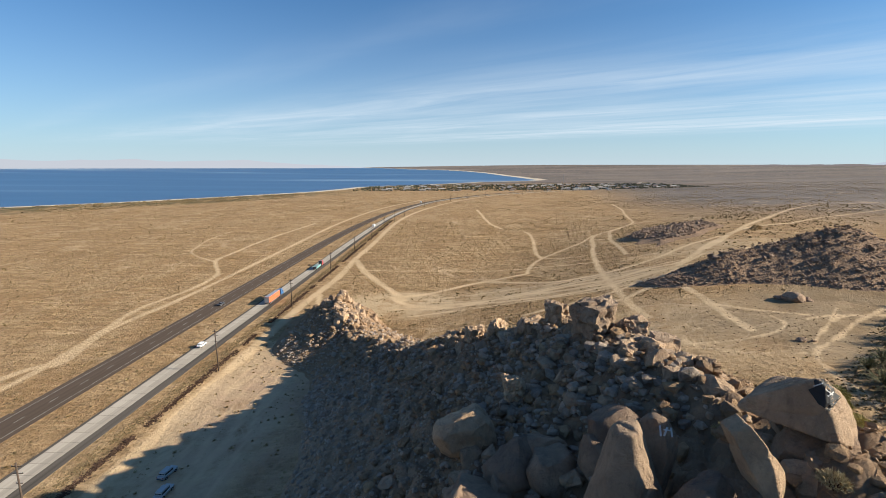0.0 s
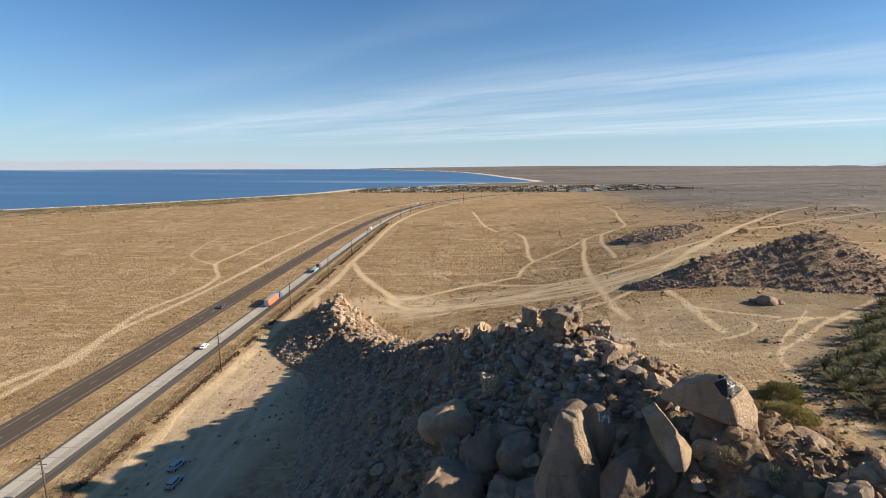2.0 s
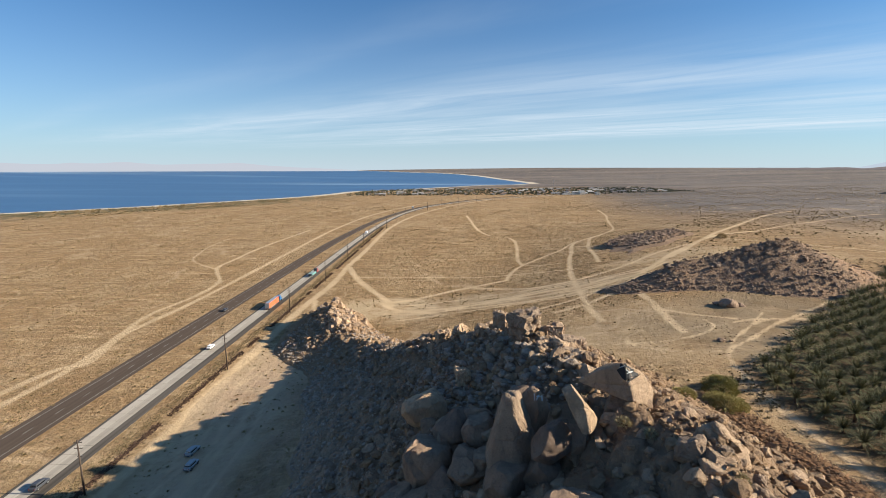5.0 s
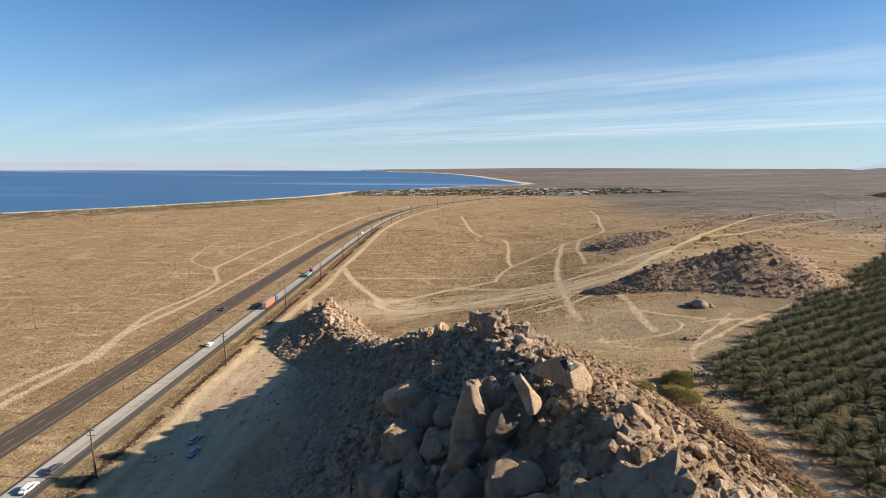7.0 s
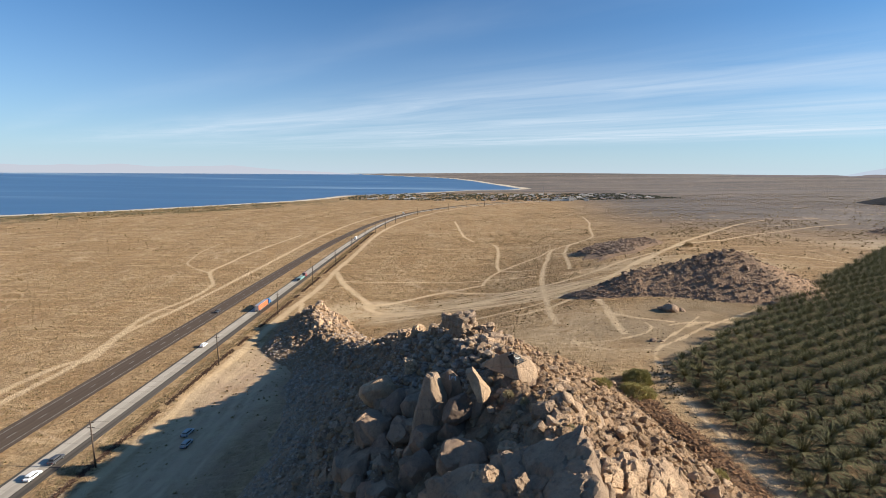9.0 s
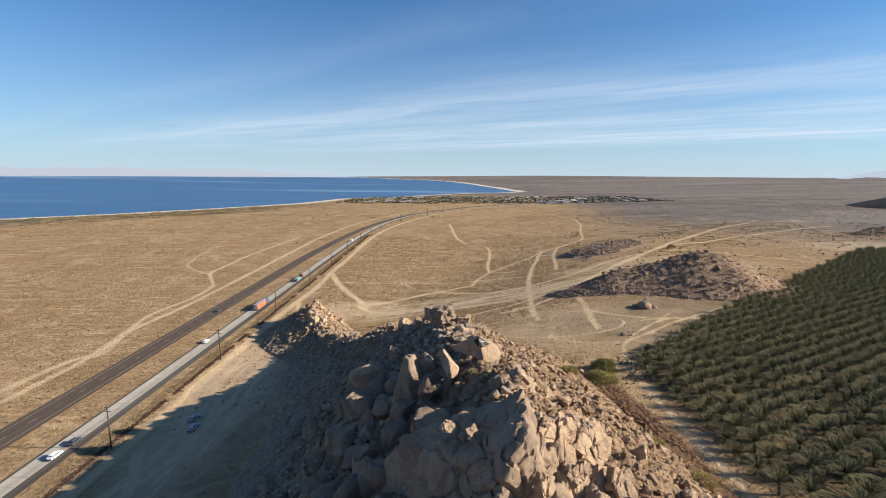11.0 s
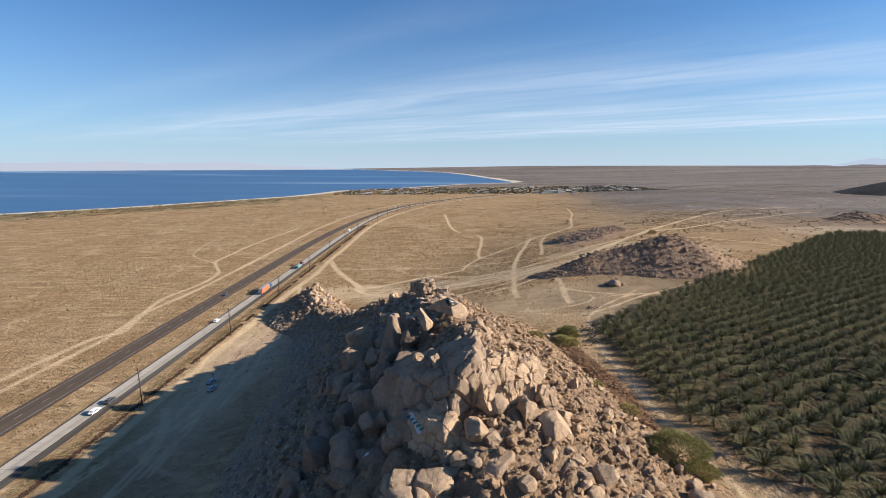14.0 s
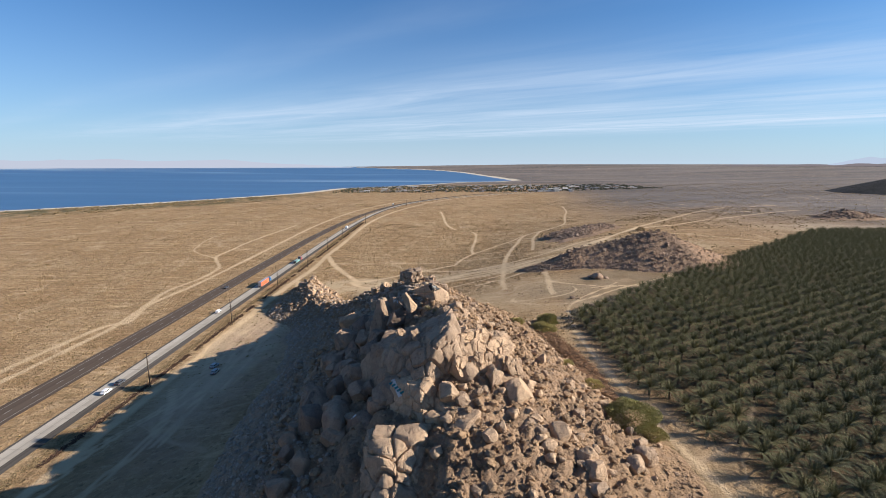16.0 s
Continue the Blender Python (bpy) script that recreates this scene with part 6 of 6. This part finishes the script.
def gable(bm, wide, long, low, high, over=0.5):
    w, l = wide / 2 + over, long / 2 + over
    v = [bm.verts.new(p) for p in ((-w, -l, low), (w, -l, low), (w, l, low), (-w, l, low), (0, -l, high), (0, l, high))]
    for f in ((0, 1, 4), (2, 3, 5), (1, 2, 5, 4), (3, 0, 4, 5), (0, 3, 2, 1)):
        bm.faces.new([v[i] for i in f])
    return bm


def town():
    rng = random.Random(4)
    kinds = []
    for k in range(6):
        thing = new("house")
        wide, long, tall = (9, 14, 3.2) if k % 2 else (8, 18, 3.4)
        part("wall", box(bmesh.new(), 0, 0, tall / 2 - 0.3, wide, long, tall + 0.6), HOUSE_WALLS[k % 3], thing)
        part("roof", gable(bmesh.new(), wide, long, tall, tall + 1.6), HOUSE_ROOFS[(k + k // 3) % 3], thing)
        for sx in (-1, 1):
            for n in (-1, 0, 1):
                part("window", box(bmesh.new(), sx * (wide / 2 + 0.02), n * long * 0.3, 1.7, 0.08, 1.6, 1.1), GLASS_DARK, thing, "dark window")
        tagged(thing, ("low pale stucco house in the lakeside town", "single-storey white house in the lakeside town", "tan stucco house in the lakeside town")[k % 3], "house", "houses of the town")
        kinds.append(thing)
    n = 0
    for row in range(7):
        for col in range(34):
            x = -270 + col * 29 + rng.uniform(-9, 9) + row * 8
            y = 1440 + row * 62 + 0.10 * x + rng.uniform(-18, 18)
            if rng.random() < 0.42 or float(inland(np.array(x), np.array(y))) < 70:
                continue
            m = pose(x, y, float(ground_z(x, y)), 0, 0, rng.choice((0, 90, 12, 100)) + rng.uniform(-6, 6))
            if n < 6:
                kinds[n].matrix_basis = m
            else:
                copy_thing(kinds[rng.randrange(6)], m)
            n += 1
    for x, y, wide, long, tall, label in ((404, 1446, 15, 14, 9, "tall white block at the edge of the town"), (372, 1452, 48, 16, 4.5, "long low white warehouse at the edge of the town"),
                                          (338, 1500, 26, 14, 5, "white shed at the edge of the town"), (446, 1425, 12, 10, 5, "small white shed beside the plain")):
        thing = new("warehouse")
        part("wall", box(bmesh.new(), 0, 0, tall / 2 - 0.3, wide, long, tall + 0.6, 0.1), HOUSE_WALLS[1], thing)
        part("roof", box(bmesh.new(), 0, 0, tall + 0.12, wide + 0.6, long + 0.6, 0.25, 0.04), HOUSE_ROOFS[2], thing)
        part("door", box(bmesh.new(), 0, -long / 2 - 0.03, 1.5, 4, 0.08, 3), HOUSE_ROOFS[0], thing, "grey roller door")
        thing.matrix_basis = pose(x, y, float(ground_z(x, y)), 0, 0, 4)
        tagged(thing, label, "building")
    rs = np.random.default_rng(8)
    x = rs.uniform(-300, 760, 3200)
    y = 1415 + 0.10 * x + rs.uniform(0, 470, 3200)
    ok = inland(x, y) > 60
    clumps("trees", "dark trees and palms among the houses", TREE_DARK, x[ok], y[ok], rs.uniform(2.0, 5.0, ok.sum()), 12, 1.1)
    mast = new("radio_mast")
    bm = bmesh.new()
    for a, b in ((-0.6, -0.6), (0.6, -0.6), (0, 0.6)):
        tube(bm, (a, b, 0), (a * 0.3, b * 0.3, 46), 0.16, 0.1, 5)
    part("legs", bm, STEEL, mast)
    bm = bmesh.new()
    for k in range(15):
        z = 1 + k * 3
        s = 1 - 0.7 * z / 46
        tube(bm, (-0.6 * s, -0.6 * s, z), (0.6 * s, -0.6 * s, z + 3), 0.06, 0.06, 4)
        tube(bm, (0.6 * s, -0.6 * s, z), (0, 0.6 * s, z + 3), 0.06, 0.06, 4)
    part("bracing", bm, STEEL, mast)
    mast.matrix_basis = pose(345, 1570, float(ground_z(345, 1570)))
    tagged(mast, "thin steel lattice radio mast in the town", "mast")


town()

# ---- ranges on the horizon, haze put into their glowing colour ----


def backdrop(name, label, a0, a1, foot, high, radius, color, seed, rough=1.0):
    a = np.radians(np.linspace(a0, a1, 160))
    u = np.linspace(0, 1, 160)
    prof = high * np.clip(0.55 + 0.5 * fbm(u * 7 * rough + seed, u * 0, 0.0, 5), 0.05, 1.2) * np.minimum(1, np.minimum(u, 1 - u) * 9)
    x, y = 20 + radius * np.cos(a), -40 + radius * np.sin(a)
    v = np.concatenate([np.c_[x, y, np.full(160, foot - 25.0)], np.c_[x, y, foot + prof]])
    f = [[i, i + 1, 161 + i, 160 + i] for i in range(159)]
    # emission in the tone that distance haze would give the range
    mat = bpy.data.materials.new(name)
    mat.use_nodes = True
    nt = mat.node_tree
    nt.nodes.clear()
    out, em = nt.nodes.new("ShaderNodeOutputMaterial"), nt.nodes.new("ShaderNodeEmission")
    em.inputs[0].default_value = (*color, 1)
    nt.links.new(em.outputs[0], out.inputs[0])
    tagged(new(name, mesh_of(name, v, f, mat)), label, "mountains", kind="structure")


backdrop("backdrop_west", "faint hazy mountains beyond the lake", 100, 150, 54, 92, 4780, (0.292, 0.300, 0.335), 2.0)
backdrop("backdrop_east", "faint range behind the desert plain, haze in its blue-grey glow", 18, 52, 72, 95, 4780, (0.270, 0.300, 0.350), 5.5)
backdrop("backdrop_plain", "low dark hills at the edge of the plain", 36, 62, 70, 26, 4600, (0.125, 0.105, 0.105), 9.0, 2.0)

# ---- paint on the rocks ----
from mathutils.bvhtree import BVHTree

BLACK_SPRAY = plain("black_spray_paint", (0.012, 0.012, 0.014), 0.6)
WHITE_SPRAY = plain("white_spray_paint", (0.46, 0.46, 0.46), 0.7)
TEAL_SPRAY = plain("teal_spray_paint", (0.03, 0.17, 0.18), 0.7)


def rock_tree(x, y, reach):
    """The boulders near a place, as one surface to lay paint on."""
    verts, faces = [], []
    for ob in scene.objects:
        if ob.type == "MESH" and ob.name.startswith("boulder") and math.hypot(ob.matrix_basis.translation.x - x, ob.matrix_basis.translation.y - y) < reach:
            base = len(verts)
            verts += [ob.matrix_basis @ v.co for v in ob.data.vertices]
            faces += [[base + i for i in p.vertices] for p in ob.data.polygons]
    return BVHTree.FromPolygons(verts, faces)


def sprayed(tree, place, towards, wide, high, lift=0.03, tilt=0.0, offset=(0, 0), cells_across=8):
    """A thin coat of paint that follows the rock, looked at along the given direction."""
    d = Vector(towards).normalized()
    right = d.cross(Vector((0, 0, 1))).normalized()
    up = right.cross(d)
    c, s = math.cos(radians(tilt)), math.sin(radians(tilt))
    right, up = right * c + up * s, up * c - right * s
    bm = bmesh.new()
    n, m = cells_across, max(2, int(cells_across * high / wide) + 1)
    rows = []
    for i in range(n + 1):
        row = []
        for j in range(m + 1):
            p = Vector(place) + right * (offset[0] + (i / n - 0.5) * wide) + up * (offset[1] + (j / m - 0.5) * high)
            hit = tree.ray_cast(p - d * 12, d)
            row.append(bm.verts.new(hit[0] - d * lift) if hit[0] and abs((hit[0] - p).dot(d)) < 6.0 else None)
        rows.append(row)
    for i in range(n):
        for j in range(m):
            q = [rows[i][j], rows[i + 1][j], rows[i + 1][j + 1], rows[i][j + 1]]
            if all(q):
                bm.faces.new(q)
    if not bm.faces:
        bm.free()
        return None
    return bm


def paint_mark(label, place, towards, patches):
    tree = rock_tree(place[0], place[1], 22)
    thing = None
    for k, (name, wide, high, material, tilt, offset) in enumerate(patches):
        bm = sprayed(tree, place, towards, wide, high, 0.03 + 0.02 * k, tilt, offset)
        if bm is None:
            continue
        for v in [v for v in bm.verts if not v.link_faces]:
            bm.verts.remove(v)
        if thing is None:
            thing = new("painted_mark")
            tagged(thing, label, "graffiti")
        part(name, bm, material, thing)


paint_mark("black spray paint with pale scrawl on a boulder's tip", (37.8, 36.6, 52.6), (28.3, 38.0, -18.0),
           [("paint_patch", 1.3, 1.9, BLACK_SPRAY, 12, (0, 0.5)), ("paint_patch", 1.0, 1.5, BLACK_SPRAY, -28, (0.45, -0.2)), ("paint_patch", 0.9, 1.3, BLACK_SPRAY, 40, (-0.4, 0.1)),
            ("scrawl_bar", 0.7, 0.09, WHITE_SPRAY, 35, (-0.1, 0.8)), ("scrawl_bar", 0.6, 0.09, WHITE_SPRAY, -30, (0.1, 0.3)), ("scrawl_bar", 0.6, 0.09, WHITE_SPRAY, 50, (0.3, -0.2))])
paint_mark("teal and white painted letters, too worn to read, on rock", (30.6, -1.0, 39.5), (-5.0, 86.0, -47.8),
           [("paint_patch", 0.8, 4.2, WHITE_SPRAY, 24, (0, 0)), ("letter_bar", 0.9, 0.45, TEAL_SPRAY, 24, (-0.62, 1.5)), ("letter_bar", 0.9, 0.45, TEAL_SPRAY, 24, (-0.3, 0.75)),
            ("letter_bar", 0.9, 0.45, TEAL_SPRAY, 24, (0.04, 0.0)), ("letter_bar", 0.9, 0.45, TEAL_SPRAY, 24, (0.36, -0.75)), ("letter_bar", 0.9, 0.45, TEAL_SPRAY, 24, (0.68, -1.5))])
paint_mark("white painted patch on a dark boulder", (20.5, -0.5, 33.2), (-15.8, 87.0, -56.8),
           [("paint_patch", 1.4, 1.9, WHITE_SPRAY, 30, (0, 0)), ("scrawl_bar", 0.9, 0.14, BLACK_SPRAY, 30, (-0.1, 0.35)), ("scrawl_bar", 0.9, 0.14, BLACK_SPRAY, 30, (0.1, -0.3))])

paint_mark("pale scrawl too worn to read on a dark boulder", (26.5, 39.0, 47.8), (18.4, 40.0, -22.8),
           [("scrawl_bar", 0.16, 0.9, WHITE_SPRAY, 10, (-0.45, 0)), ("scrawl_bar", 0.16, 0.8, WHITE_SPRAY, -15, (0, -0.05)), ("scrawl_bar", 0.16, 0.8, WHITE_SPRAY, 12, (0.45, -0.1)),
            ("scrawl_bar", 0.6, 0.12, WHITE_SPRAY, 5, (0.1, 0.1))])

# ---- the pieces of the concrete lanes ----
concrete_slabs()
